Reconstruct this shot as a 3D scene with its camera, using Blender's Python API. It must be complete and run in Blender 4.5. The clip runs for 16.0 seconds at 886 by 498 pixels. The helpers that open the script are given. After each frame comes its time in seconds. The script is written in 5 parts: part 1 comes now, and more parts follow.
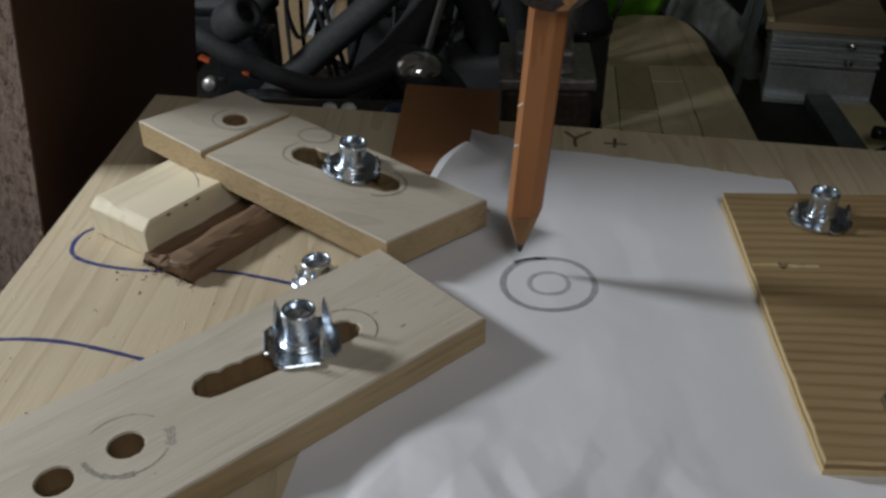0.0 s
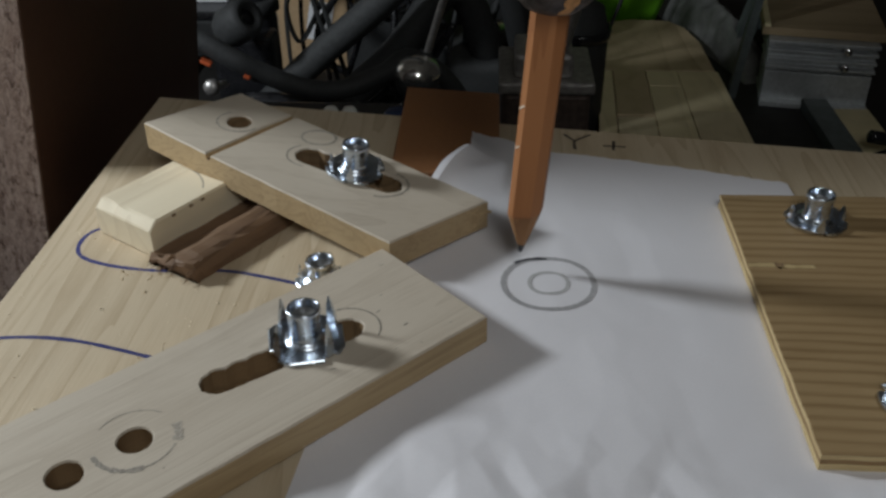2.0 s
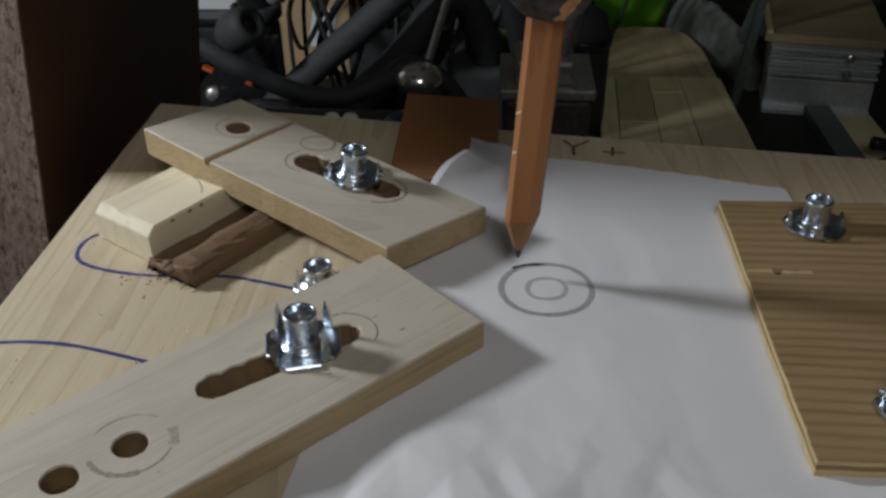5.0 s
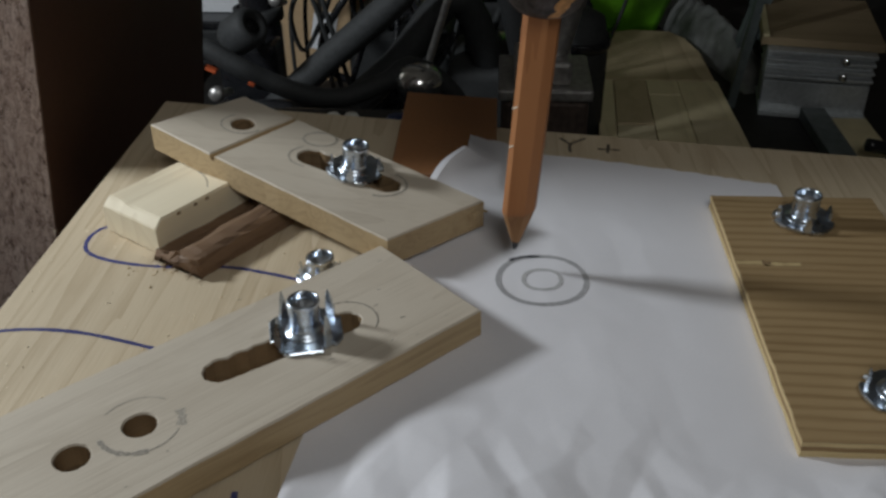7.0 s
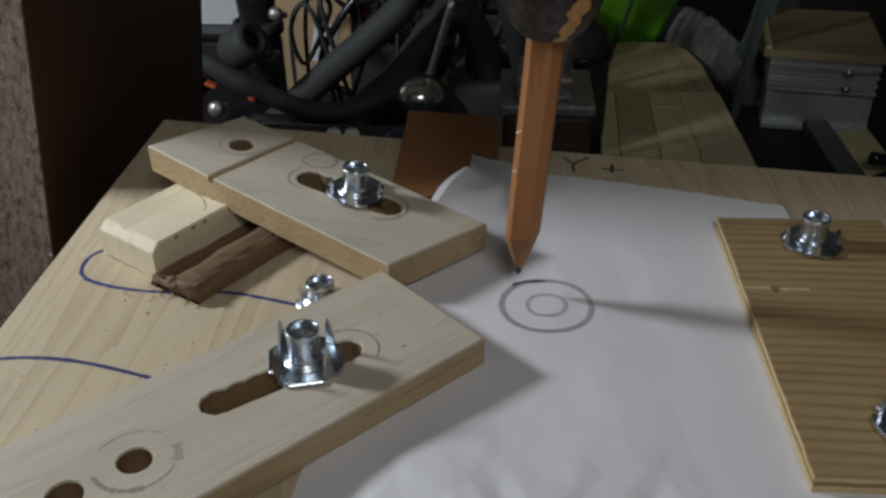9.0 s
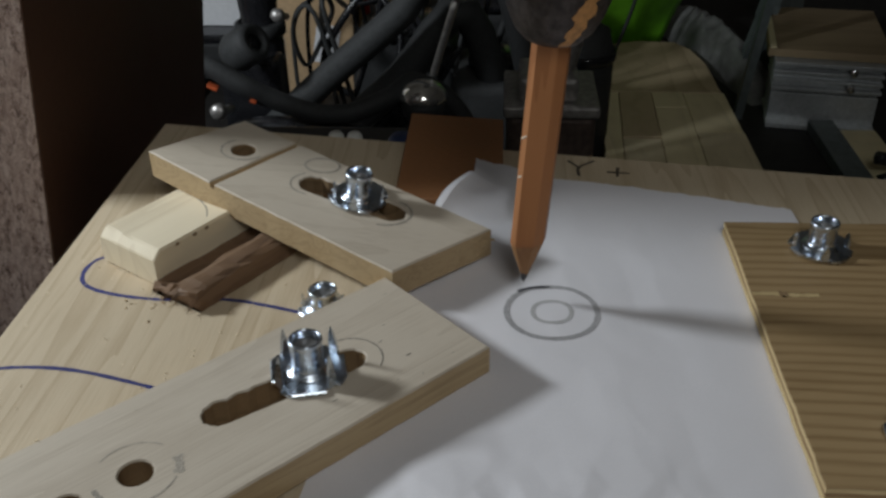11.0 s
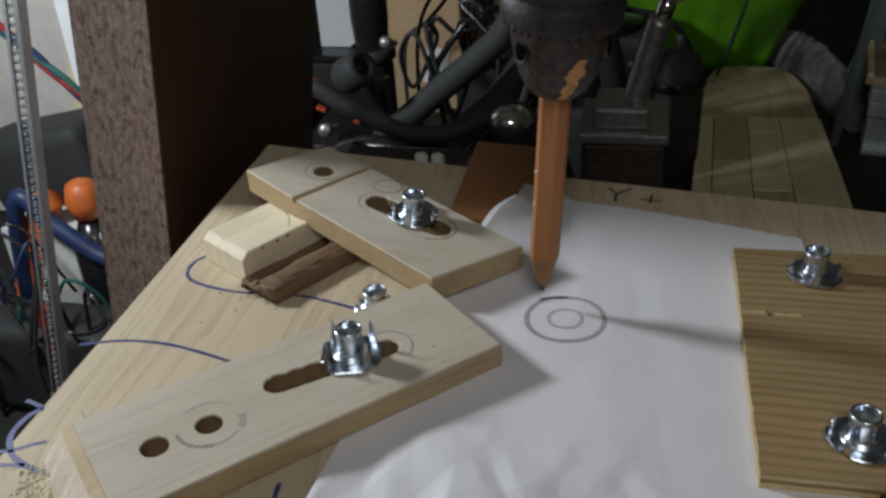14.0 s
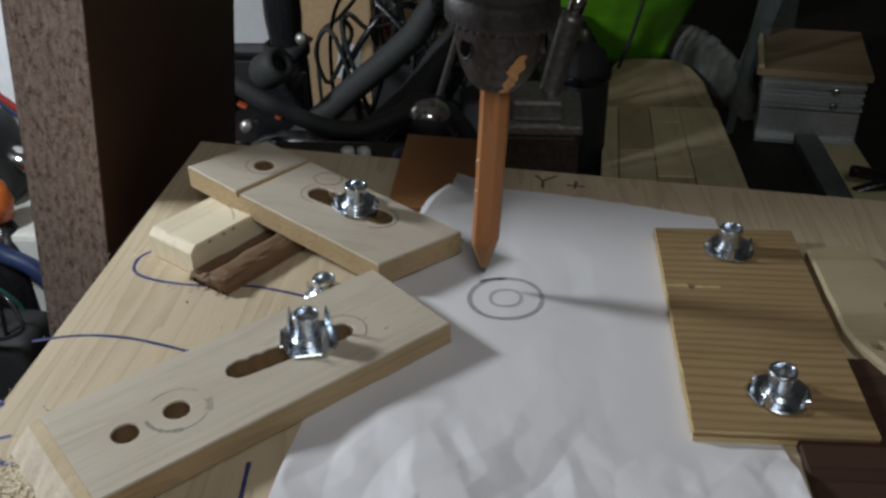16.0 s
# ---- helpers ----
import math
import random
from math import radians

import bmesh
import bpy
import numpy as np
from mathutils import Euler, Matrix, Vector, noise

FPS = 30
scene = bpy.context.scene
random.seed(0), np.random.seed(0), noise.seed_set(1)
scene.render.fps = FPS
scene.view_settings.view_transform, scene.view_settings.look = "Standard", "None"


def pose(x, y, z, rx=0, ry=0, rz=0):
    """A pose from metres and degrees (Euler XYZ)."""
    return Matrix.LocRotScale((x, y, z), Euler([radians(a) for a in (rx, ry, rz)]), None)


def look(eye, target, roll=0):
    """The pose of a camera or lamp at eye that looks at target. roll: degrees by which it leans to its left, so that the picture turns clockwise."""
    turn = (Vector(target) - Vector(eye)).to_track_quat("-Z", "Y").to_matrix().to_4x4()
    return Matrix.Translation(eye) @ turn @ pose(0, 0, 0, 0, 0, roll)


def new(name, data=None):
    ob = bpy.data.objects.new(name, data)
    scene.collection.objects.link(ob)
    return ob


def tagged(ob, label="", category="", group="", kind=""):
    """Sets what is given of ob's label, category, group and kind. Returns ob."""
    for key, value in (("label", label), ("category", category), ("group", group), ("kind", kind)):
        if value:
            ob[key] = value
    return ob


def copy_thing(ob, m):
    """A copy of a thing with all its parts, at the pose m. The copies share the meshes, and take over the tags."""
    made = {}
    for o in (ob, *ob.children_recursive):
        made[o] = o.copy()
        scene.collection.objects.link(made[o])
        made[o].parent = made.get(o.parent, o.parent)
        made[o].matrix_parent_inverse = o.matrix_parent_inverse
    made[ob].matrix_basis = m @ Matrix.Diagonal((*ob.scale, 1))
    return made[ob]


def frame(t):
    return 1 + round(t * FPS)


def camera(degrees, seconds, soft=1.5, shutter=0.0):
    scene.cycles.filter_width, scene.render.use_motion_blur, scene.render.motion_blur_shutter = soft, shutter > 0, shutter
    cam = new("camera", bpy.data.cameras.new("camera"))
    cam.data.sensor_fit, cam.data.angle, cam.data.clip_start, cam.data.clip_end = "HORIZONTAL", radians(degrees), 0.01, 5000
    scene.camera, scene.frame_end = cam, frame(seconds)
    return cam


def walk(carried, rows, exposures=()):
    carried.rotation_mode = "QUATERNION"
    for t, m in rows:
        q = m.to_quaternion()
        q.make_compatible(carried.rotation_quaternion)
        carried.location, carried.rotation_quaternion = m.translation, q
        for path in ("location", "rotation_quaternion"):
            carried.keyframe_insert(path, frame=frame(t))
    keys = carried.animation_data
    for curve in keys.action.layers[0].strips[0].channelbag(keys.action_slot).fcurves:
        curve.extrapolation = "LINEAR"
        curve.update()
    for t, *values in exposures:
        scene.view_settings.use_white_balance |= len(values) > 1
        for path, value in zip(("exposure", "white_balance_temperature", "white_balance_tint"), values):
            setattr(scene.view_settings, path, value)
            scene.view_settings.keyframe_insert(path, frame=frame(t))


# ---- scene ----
cam = camera(50.87, 16.0, soft=2.8)
PATH = [
    (0, (0.0746, 0.0438, 0.1800), (0.0637, 0.2103, 0.0696), -1.0),
    (0.5, (0.0741, 0.0454, 0.1816), (0.0640, 0.2118, 0.0711), -0.8),
    (1, (0.0747, 0.0422, 0.1808), (0.0644, 0.2093, 0.0714), -0.8),
    (1.5, (0.0747, 0.0400, 0.1803), (0.0641, 0.2070, 0.0709), -0.9),
    (2, (0.0733, 0.0391, 0.1814), (0.0630, 0.2061, 0.0718), -0.8),
    (2.5, (0.0750, 0.0383, 0.1810), (0.0638, 0.2054, 0.0717), -1.0),
    (3, (0.0743, 0.0398, 0.1798), (0.0640, 0.2068, 0.0703), -0.8),
    (3.5, (0.0749, 0.0406, 0.1797), (0.0646, 0.2077, 0.0705), -0.9),
    (4, (0.0758, 0.0417, 0.1803), (0.0648, 0.2090, 0.0712), -1.0),
    (6.5, (0.0757, 0.0301, 0.1816), (0.0642, 0.1985, 0.0743), -0.9),
    (7, (0.0766, 0.0288, 0.1823), (0.0653, 0.1971, 0.0748), -0.8),
    (7.5, (0.0746, 0.0316, 0.1831), (0.0632, 0.1996, 0.0752), -0.9),
    (8, (0.0747, 0.0339, 0.1818), (0.0633, 0.2023, 0.0745), -1.0),
    (8.5, (0.0755, 0.0364, 0.1830), (0.0644, 0.2052, 0.0762), -0.8),
    (9, (0.0757, 0.0368, 0.1841), (0.0642, 0.2060, 0.0780), -0.9),
    (11.5, (0.0743, 0.0417, 0.1844), (0.0622, 0.2107, 0.0781), -1.2),
    (12, (0.0729, 0.0405, 0.1851), (0.0616, 0.2098, 0.0793), -0.7),
    (12.5, (0.0754, 0.0344, 0.1904), (0.0612, 0.2029, 0.0835), -1.1),
    (13, (0.0906, 0.0260, 0.2067), (0.0668, 0.1939, 0.1006), -2.0),
    (13.5, (0.1084, 0.0107, 0.2121), (0.0749, 0.1786, 0.1087), -3.1),
    (14, (0.1163, -0.0042, 0.2152), (0.0769, 0.1624, 0.1118), -3.7),
    (14.5, (0.1180, -0.0096, 0.2231), (0.0851, 0.1576, 0.1184), -4.2),
    (15, (0.1101, -0.0162, 0.2250), (0.0868, 0.1527, 0.1205), -3.1),
    (15.5, (0.1060, -0.0192, 0.2225), (0.0865, 0.1501, 0.1178), -2.8),
    (16, (0.1026, -0.0257, 0.2235), (0.0839, 0.1434, 0.1183), -1.8),
]
walk(cam, [(t, look(eye, target, roll)) for t, eye, target, roll in PATH], [(0, -0.06), (9, -0.06), (12.5, 0.02), (14, 0.11), (16, 0.11)])

# ---- world and light ----
world = bpy.data.worlds.new("room_air")
scene.world = world
world.use_nodes = True
world.node_tree.nodes["Background"].inputs[0].default_value = (0.5, 0.52, 0.6, 1)
world.node_tree.nodes["Background"].inputs[1].default_value = 0.0


def area_light(name, eye, target, size, watts, colour):
    data = bpy.data.lights.new(name, "AREA")
    data.shape, data.size, data.energy, data.color = "DISK", size, watts, colour
    ob = new(name, data)
    ob.matrix_world = look(eye, target)
    return ob


LAMP = (-0.46, 0.391, 0.272)
bulb = bpy.data.lights.new("work_light", "POINT")
bulb.energy, bulb.shadow_soft_size, bulb.color = 10.2, 0.042, (0.880, 0.955, 1.0)
new("work_light", bulb).location = LAMP
area_light("room_light", (0.20, -0.30, 0.66), (0.12, 0.6, -0.1), 0.30, 1.6, (0.94, 0.965, 0.95))


# ---- materials ----
def shader(name):
    m = bpy.data.materials.new(name)
    m.use_nodes = True
    nt = m.node_tree
    return m, nt.nodes, nt.links, nt.nodes["Principled BSDF"]


def plain(name, colour, rough=0.6, metal=0.0, grain=200.0, vary=0.25, bump=0.15, stain=18.0, relief=0.0004):
    """A painted, moulded or cast surface with fine grain and larger stains."""
    m, nodes, links, bsdf = shader(name)
    tc = nodes.new("ShaderNodeTexCoord")
    fine, large = nodes.new("ShaderNodeTexNoise"), nodes.new("ShaderNodeTexNoise")
    for n, sc, d in ((fine, grain, 4), (large, stain, 6)):
        n.inputs["Scale"].default_value, n.inputs["Detail"].default_value = sc, d
        links.new(tc.outputs["Object"], n.inputs["Vector"])
    mul = nodes.new("ShaderNodeMath")
    mul.operation = "MULTIPLY"
    links.new(fine.outputs["Fac"], mul.inputs[0])
    links.new(large.outputs["Fac"], mul.inputs[1])
    ramp = nodes.new("ShaderNodeValToRGB")
    ramp.color_ramp.elements[0].position, ramp.color_ramp.elements[1].position = 0.10, 0.42
    ramp.color_ramp.elements[0].color = (*[c * (1 - vary) for c in colour], 1)
    ramp.color_ramp.elements[1].color = (*[min(1, c * (1 + vary)) for c in colour], 1)
    links.new(mul.outputs[0], ramp.inputs["Fac"])
    links.new(ramp.outputs["Color"], bsdf.inputs["Base Color"])
    r = nodes.new("ShaderNodeMapRange")
    r.inputs["To Min"].default_value, r.inputs["To Max"].default_value = max(0.02, rough - 0.12), min(1, rough + 0.12)
    links.new(large.outputs["Fac"], r.inputs["Value"])
    links.new(r.outputs["Result"], bsdf.inputs["Roughness"])
    bsdf.inputs["Metallic"].default_value = metal
    b = nodes.new("ShaderNodeBump")
    b.inputs["Strength"].default_value, b.inputs["Distance"].default_value = bump, relief
    links.new(fine.outputs["Fac"], b.inputs["Height"])
    links.new(b.outputs["Normal"], bsdf.inputs["Normal"])
    return m


def wood(name, light, dark, along="X", rings=160.0, ring_mix=0.5, wander=1.2, rough=0.62, fibre=1.0, bands=None, band_mix=0.0, dirt=0.15):
    """Sawn timber: growth rings drawn out along the grain, short fibres, larger grubby stains. bands: plainer, even stripes."""
    m, nodes, links, bsdf = shader(name)
    tc = nodes.new("ShaderNodeTexCoord")

    def mapped(lo, hi):
        mp = nodes.new("ShaderNodeMapping")
        mp.inputs["Scale"].default_value = (lo, hi, hi) if along == "X" else (hi, lo, hi) if along == "Y" else (hi, hi, lo)
        links.new(tc.outputs["Object"], mp.inputs["Vector"])
        return mp.outputs["Vector"]

    def noise_node(vec, detail, distort=0.0):
        n = nodes.new("ShaderNodeTexNoise")
        n.inputs["Scale"].default_value, n.inputs["Detail"].default_value, n.inputs["Distortion"].default_value = 1.0, detail, distort
        links.new(vec, n.inputs["Vector"])
        return n.outputs["Fac"]

    def math_node(op, a, b):
        n = nodes.new("ShaderNodeMath")
        n.operation = op
        for i, v in ((0, a), (1, b)):
            if isinstance(v, (int, float)):
                n.inputs[i].default_value = v
            else:
                links.new(v, n.inputs[i])
        return n.outputs[0]

    wide = noise_node(mapped(rings * 0.016, rings * 0.26), 1.5, wander * 0.35)
    saw = math_node("FRACT", math_node("MULTIPLY", wide, 9.0), 0.0)
    ring = math_node("POWER", saw, 2.2)
    fib = noise_node(mapped(55.0, 1700.0), 5)
    stain = noise_node(mapped(26.0, 40.0), 5, 0.6)
    fac = math_node("ADD", math_node("MULTIPLY", ring, ring_mix), math_node("MULTIPLY", math_node("SUBTRACT", fib, 0.5), 0.55 * fibre))
    if bands:
        w = nodes.new("ShaderNodeTexWave")
        w.wave_type, w.wave_profile = "BANDS", "SIN"
        w.bands_direction = "Y" if along == "X" else "X"
        w.inputs["Scale"].default_value, w.inputs["Distortion"].default_value = bands, 7.0
        w.inputs["Detail"].default_value, w.inputs["Detail Scale"].default_value = 3.0, 0.6
        links.new(mapped(0.22, 1.0), w.inputs["Vector"])
        fac = math_node("ADD", fac, math_node("MULTIPLY", math_node("MULTIPLY", math_node("POWER", w.outputs["Fac"], 2.0), math_node("ADD", wide, 0.35)), band_mix))
    fac = math_node("ADD", fac, math_node("MULTIPLY", math_node("SUBTRACT", stain, 0.5), dirt * 2.2))
    ramp = nodes.new("ShaderNodeValToRGB")
    ramp.color_ramp.elements[0].position, ramp.color_ramp.elements[1].position = 0.0, 0.85
    ramp.color_ramp.elements[0].color, ramp.color_ramp.elements[1].color = (*light, 1), (*dark, 1)
    links.new(fac, ramp.inputs["Fac"])
    links.new(ramp.outputs["Color"], bsdf.inputs["Base Color"])
    bsdf.inputs["Roughness"].default_value = rough
    bsdf.inputs["Specular IOR Level"].default_value = 0.3
    b = nodes.new("ShaderNodeBump")
    b.inputs["Strength"].default_value, b.inputs["Distance"].default_value = 0.35, 0.0003
    links.new(fac, b.inputs["Height"])
    links.new(b.outputs["Normal"], bsdf.inputs["Normal"])
    return m


def speckled(name, colours, scale=420.0, rough=0.85):
    """Chipboard's raw edge: pressed chips of several browns, small pits."""
    m, nodes, links, bsdf = shader(name)
    tc, mp = nodes.new("ShaderNodeTexCoord"), nodes.new("ShaderNodeMapping")
    mp.inputs["Scale"].default_value = (1.0, 1.0, 0.45)
    links.new(tc.outputs["Object"], mp.inputs["Vector"])
    v, n = nodes.new("ShaderNodeTexVoronoi"), nodes.new("ShaderNodeTexNoise")
    v.inputs["Scale"].default_value = scale
    n.inputs["Scale"].default_value, n.inputs["Detail"].default_value = scale * 0.5, 6
    links.new(mp.outputs["Vector"], n.inputs["Vector"])
    mix = nodes.new("ShaderNodeMixRGB")
    mix.inputs["Fac"].default_value = 0.02
    links.new(mp.outputs["Vector"], mix.inputs[1])
    links.new(n.outputs["Color"], mix.inputs[2])
    links.new(mix.outputs[0], v.inputs["Vector"])
    sep = nodes.new("ShaderNodeSeparateColor")
    links.new(v.outputs["Color"], sep.inputs[0])
    add = nodes.new("ShaderNodeMath")
    add.operation = "MULTIPLY_ADD"
    add.inputs[1].default_value = 0.55
    links.new(sep.outputs[0], add.inputs[0])
    half = nodes.new("ShaderNodeMath")
    half.operation = "MULTIPLY_ADD"
    half.inputs[1].default_value, half.inputs[2].default_value = 1.4, -0.45
    links.new(n.outputs["Fac"], half.inputs[0])
    links.new(half.outputs[0], add.inputs[2])
    ramp = nodes.new("ShaderNodeValToRGB")
    for e in range(len(colours) - 2):
        ramp.color_ramp.elements.new(0.5)
    for e, c in enumerate(colours):
        ramp.color_ramp.elements[e].position = 0.15 + 0.7 * e / (len(colours) - 1)
        ramp.color_ramp.elements[e].color = (*c, 1)
    links.new(add.outputs[0], ramp.inputs["Fac"])
    links.new(ramp.outputs["Color"], bsdf.inputs["Base Color"])
    bsdf.inputs["Roughness"].default_value = rough
    b = nodes.new("ShaderNodeBump")
    b.inputs["Strength"].default_value, b.inputs["Distance"].default_value = 0.7, 0.0006
    links.new(add.outputs[0], b.inputs["Height"])
    links.new(b.outputs["Normal"], bsdf.inputs["Normal"])
    return m


PINE_BENCH = wood("pine_bench", (0.58, 0.475, 0.335), (0.38, 0.28, 0.17), "Y", rings=190, ring_mix=0.45, wander=0.6, fibre=1.35, dirt=0.18)
PINE_ARM = wood("pine_arm", (0.585, 0.51, 0.415), (0.365, 0.295, 0.22), "X", rings=130, ring_mix=0.22, fibre=1.5, dirt=0.30)
END_GRAIN = plain("pale_end_grain", (0.66, 0.56, 0.45), 0.85, 0, 700, 0.14, 0.4, 60, 0.0004)
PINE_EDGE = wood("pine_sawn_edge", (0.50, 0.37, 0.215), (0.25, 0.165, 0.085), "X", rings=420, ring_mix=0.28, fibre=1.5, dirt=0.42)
PINE_BLOCK = wood("pine_block", (0.80, 0.70, 0.52), (0.52, 0.40, 0.26), "X", rings=120, ring_mix=0.2, fibre=0.6)
# Dark pine for knots, chips and nail holes; paints shade in bores, slots, kerf.
PINE_MARK_SHADE = wood("pine_mark_and_bore_shade", (0.28, 0.185, 0.10), (0.13, 0.08, 0.043), "X", rings=150, ring_mix=0.5)
# Brown tongue wood, darkened to paint the block's shadow that misses it.
TONGUE_WOOD_SHADED = wood("rough_tongue_wood_shaded", (0.19, 0.115, 0.068), (0.085, 0.05, 0.03), "X", rings=150, ring_mix=0.5, fibre=1.3)
PLY_TOP = wood("plywood_face", (0.385, 0.265, 0.135), (0.215, 0.13, 0.056), "X", rings=80, ring_mix=0.10, bands=68, band_mix=0.50, fibre=1.1, dirt=0.22)
PLY_EDGE = wood("plywood_edge", (0.60, 0.46, 0.24), (0.34, 0.22, 0.10), "Y", rings=100, ring_mix=0.3)
PLY_CORE = wood("plywood_core", (0.30, 0.19, 0.09), (0.16, 0.09, 0.04), "Y", rings=100, ring_mix=0.3)
RED_WOOD = wood("red_brown_wood", (0.07, 0.036, 0.025), (0.032, 0.016, 0.011), "X", rings=120, ring_mix=0.5)
OFFCUT = wood("offcut_wood", (0.50, 0.41, 0.27), (0.32, 0.24, 0.14), "X", rings=60, ring_mix=0.3, dirt=0.3)
LID_WOOD = wood("lid_wood", (0.30, 0.225, 0.135), (0.16, 0.12, 0.07), "X", rings=60, ring_mix=0.3)
# Tone of some dark staves, and of the shadow painted on the far end.
FAR_PLANK_DARK_SHADE = wood("far_plank_dark_stave_shade", (0.50, 0.39, 0.25), (0.26, 0.19, 0.11), "Y", rings=40, ring_mix=0.4, dirt=0.6)
FAR_PLANK_PALE = wood("far_plank_pale_wood", (0.70, 0.59, 0.38), (0.44, 0.35, 0.21), "Y", rings=40, ring_mix=0.3, dirt=0.5)
FAR_PLANK = wood("far_plank_wood", (0.62, 0.52, 0.35), (0.36, 0.28, 0.17), "Y", rings=40, ring_mix=0.3, dirt=0.5)
PENCIL_PAINT = wood("pencil_stain", (0.38, 0.160, 0.062), (0.24, 0.09, 0.033), "Z", rings=200, ring_mix=0.4, rough=0.5, fibre=0.7)
PENCIL_WOOD = wood("pencil_cut_wood", (0.34, 0.17, 0.07), (0.20, 0.09, 0.04), "Z", rings=240, ring_mix=0.4)
# Black without sheen, painting the shade inside the chuck's key holes.
KEY_HOLE_SHADE = plain("painted_hole_shade", (0.004, 0.004, 0.004), 0.95)
KEY_HOLE_SHADE.node_tree.nodes["Principled BSDF"].inputs["Specular IOR Level"].default_value = 0.0
GRAPHITE = plain("graphite", (0.035, 0.035, 0.04), 0.42, 0.3, 900)
PAPER = plain("paper", (0.78, 0.76, 0.79), 0.85, 0, 1500, 0.03, 0.12, 30, 0.0002)
PENCIL_LINE = plain("pencil_line", (0.40, 0.39, 0.40), 0.7, 0, 1800, 0.35)
PENCIL_FAINT = plain("pencil_faint_line", (0.50, 0.49, 0.49), 0.7, 0, 1800, 0.3)
PENCIL_SMUDGE = plain("pencil_smudge_on_wood", (0.30, 0.265, 0.22), 0.7, 0, 1300, 0.6)
BENCH_MARK = plain("faded_bench_mark", (0.085, 0.065, 0.05), 0.7, 0, 1500, 0.5)
PENCIL_HEAVY = plain("pencil_heavy_line", (0.07, 0.07, 0.08), 0.5, 0, 1800, 0.5)
BLUE_INK = plain("blue_marker", (0.045, 0.05, 0.18), 0.5, 0, 700, 0.3)
ZINC = plain("zinc_plate", (0.62, 0.68, 0.76), 0.28, 1.0, 350, 0.16, 0.2, 140, 0.0003)
STEEL_BORE = plain("dull_bore", (0.30, 0.29, 0.28), 0.5, 0.6, 300, 0.3)
STEEL_DIRTY = plain("grimy_steel", (0.060, 0.051, 0.049), 0.5, 0.7, 420, 0.6, 0.8, 90, 0.0008)
STEEL_BLACK = plain("blackened_steel", (0.022, 0.018, 0.019), 0.55, 0.2, 420, 0.5, 0.6, 90, 0.0006)
ORANGE_PAINT = plain("worn_orange_paint", (0.46, 0.23, 0.08), 0.6, 0, 500, 0.4, 0.6)
MELAMINE = plain("dark_brown_laminate", (0.088, 0.044, 0.028), 0.5, 0, 260, 0.15, 0.1)
CHIPBOARD = speckled("chipboard_edge", [(0.15, 0.098, 0.08), (0.46, 0.335, 0.295), (0.58, 0.455, 0.41), (0.72, 0.60, 0.56)], 700.0)
HARDBOARD = plain("red_brown_hardboard", (0.34, 0.155, 0.065), 0.6, 0, 500, 0.12, 0.3, 40)
BLACK_RUBBER = plain("black_rubber", (0.024, 0.025, 0.026), 0.72, 0, 300, 0.35)
BLACK_GLOSS = plain("black_gloss", (0.014, 0.014, 0.016), 0.22, 0, 200, 0.3, 0.05)
BELL_METAL = plain("bell_metal", (0.74, 0.73, 0.71), 0.15, 0.9, 200, 0.12, 0.05)
CHROME = plain("chrome", (0.72, 0.72, 0.72), 0.12, 1.0, 200, 0.08, 0.03)
SHELF_DARK = plain("dark_shelf", (0.014, 0.012, 0.011), 0.7, 0, 80, 0.5)
WALL_PAINT = plain("room_wall", (0.30, 0.27, 0.23), 0.9, 0, 60, 0.12)


# ---- mesh helpers ----
def mesh_object(name, bm, material, parent=None, label="", smooth=False):
    bmesh.ops.recalc_face_normals(bm, faces=bm.faces)
    me = bpy.data.meshes.new(name)
    bm.to_mesh(me)
    bm.free()
    for m in material if isinstance(material, (list, tuple)) else (material,):
        me.materials.append(m)
    if smooth:
        for p in me.polygons:
            p.use_smooth = True
    ob = new(name, me)
    if parent:
        ob.parent = parent
    return tagged(ob, label)


def part(name, bm, material, parent, label="", smooth=False):
    return mesh_object(name, bm, material, parent, label, smooth)


def thing(name, place, label, category, group="", kind=""):
    ob = new(name)
    ob.empty_display_size = 0.02
    ob.matrix_world = place
    return tagged(ob, label, category, group, kind)


def inset(loop, d):
    """The loop (anticlockwise) moved inwards by d."""
    out = []
    for i, p in enumerate(loop):
        a, b = Vector(loop[i - 1]), Vector(loop[(i + 1) % len(loop)])
        p = Vector(p)
        e1, e2 = (p - a).normalized(), (b - p).normalized()
        n1, n2 = Vector((-e1.y, e1.x)), Vector((-e2.y, e2.x))
        n = (n1 + n2)
        n = n / max(0.3, n.dot(n1))
        out.append(tuple(p + d * n))
    return out


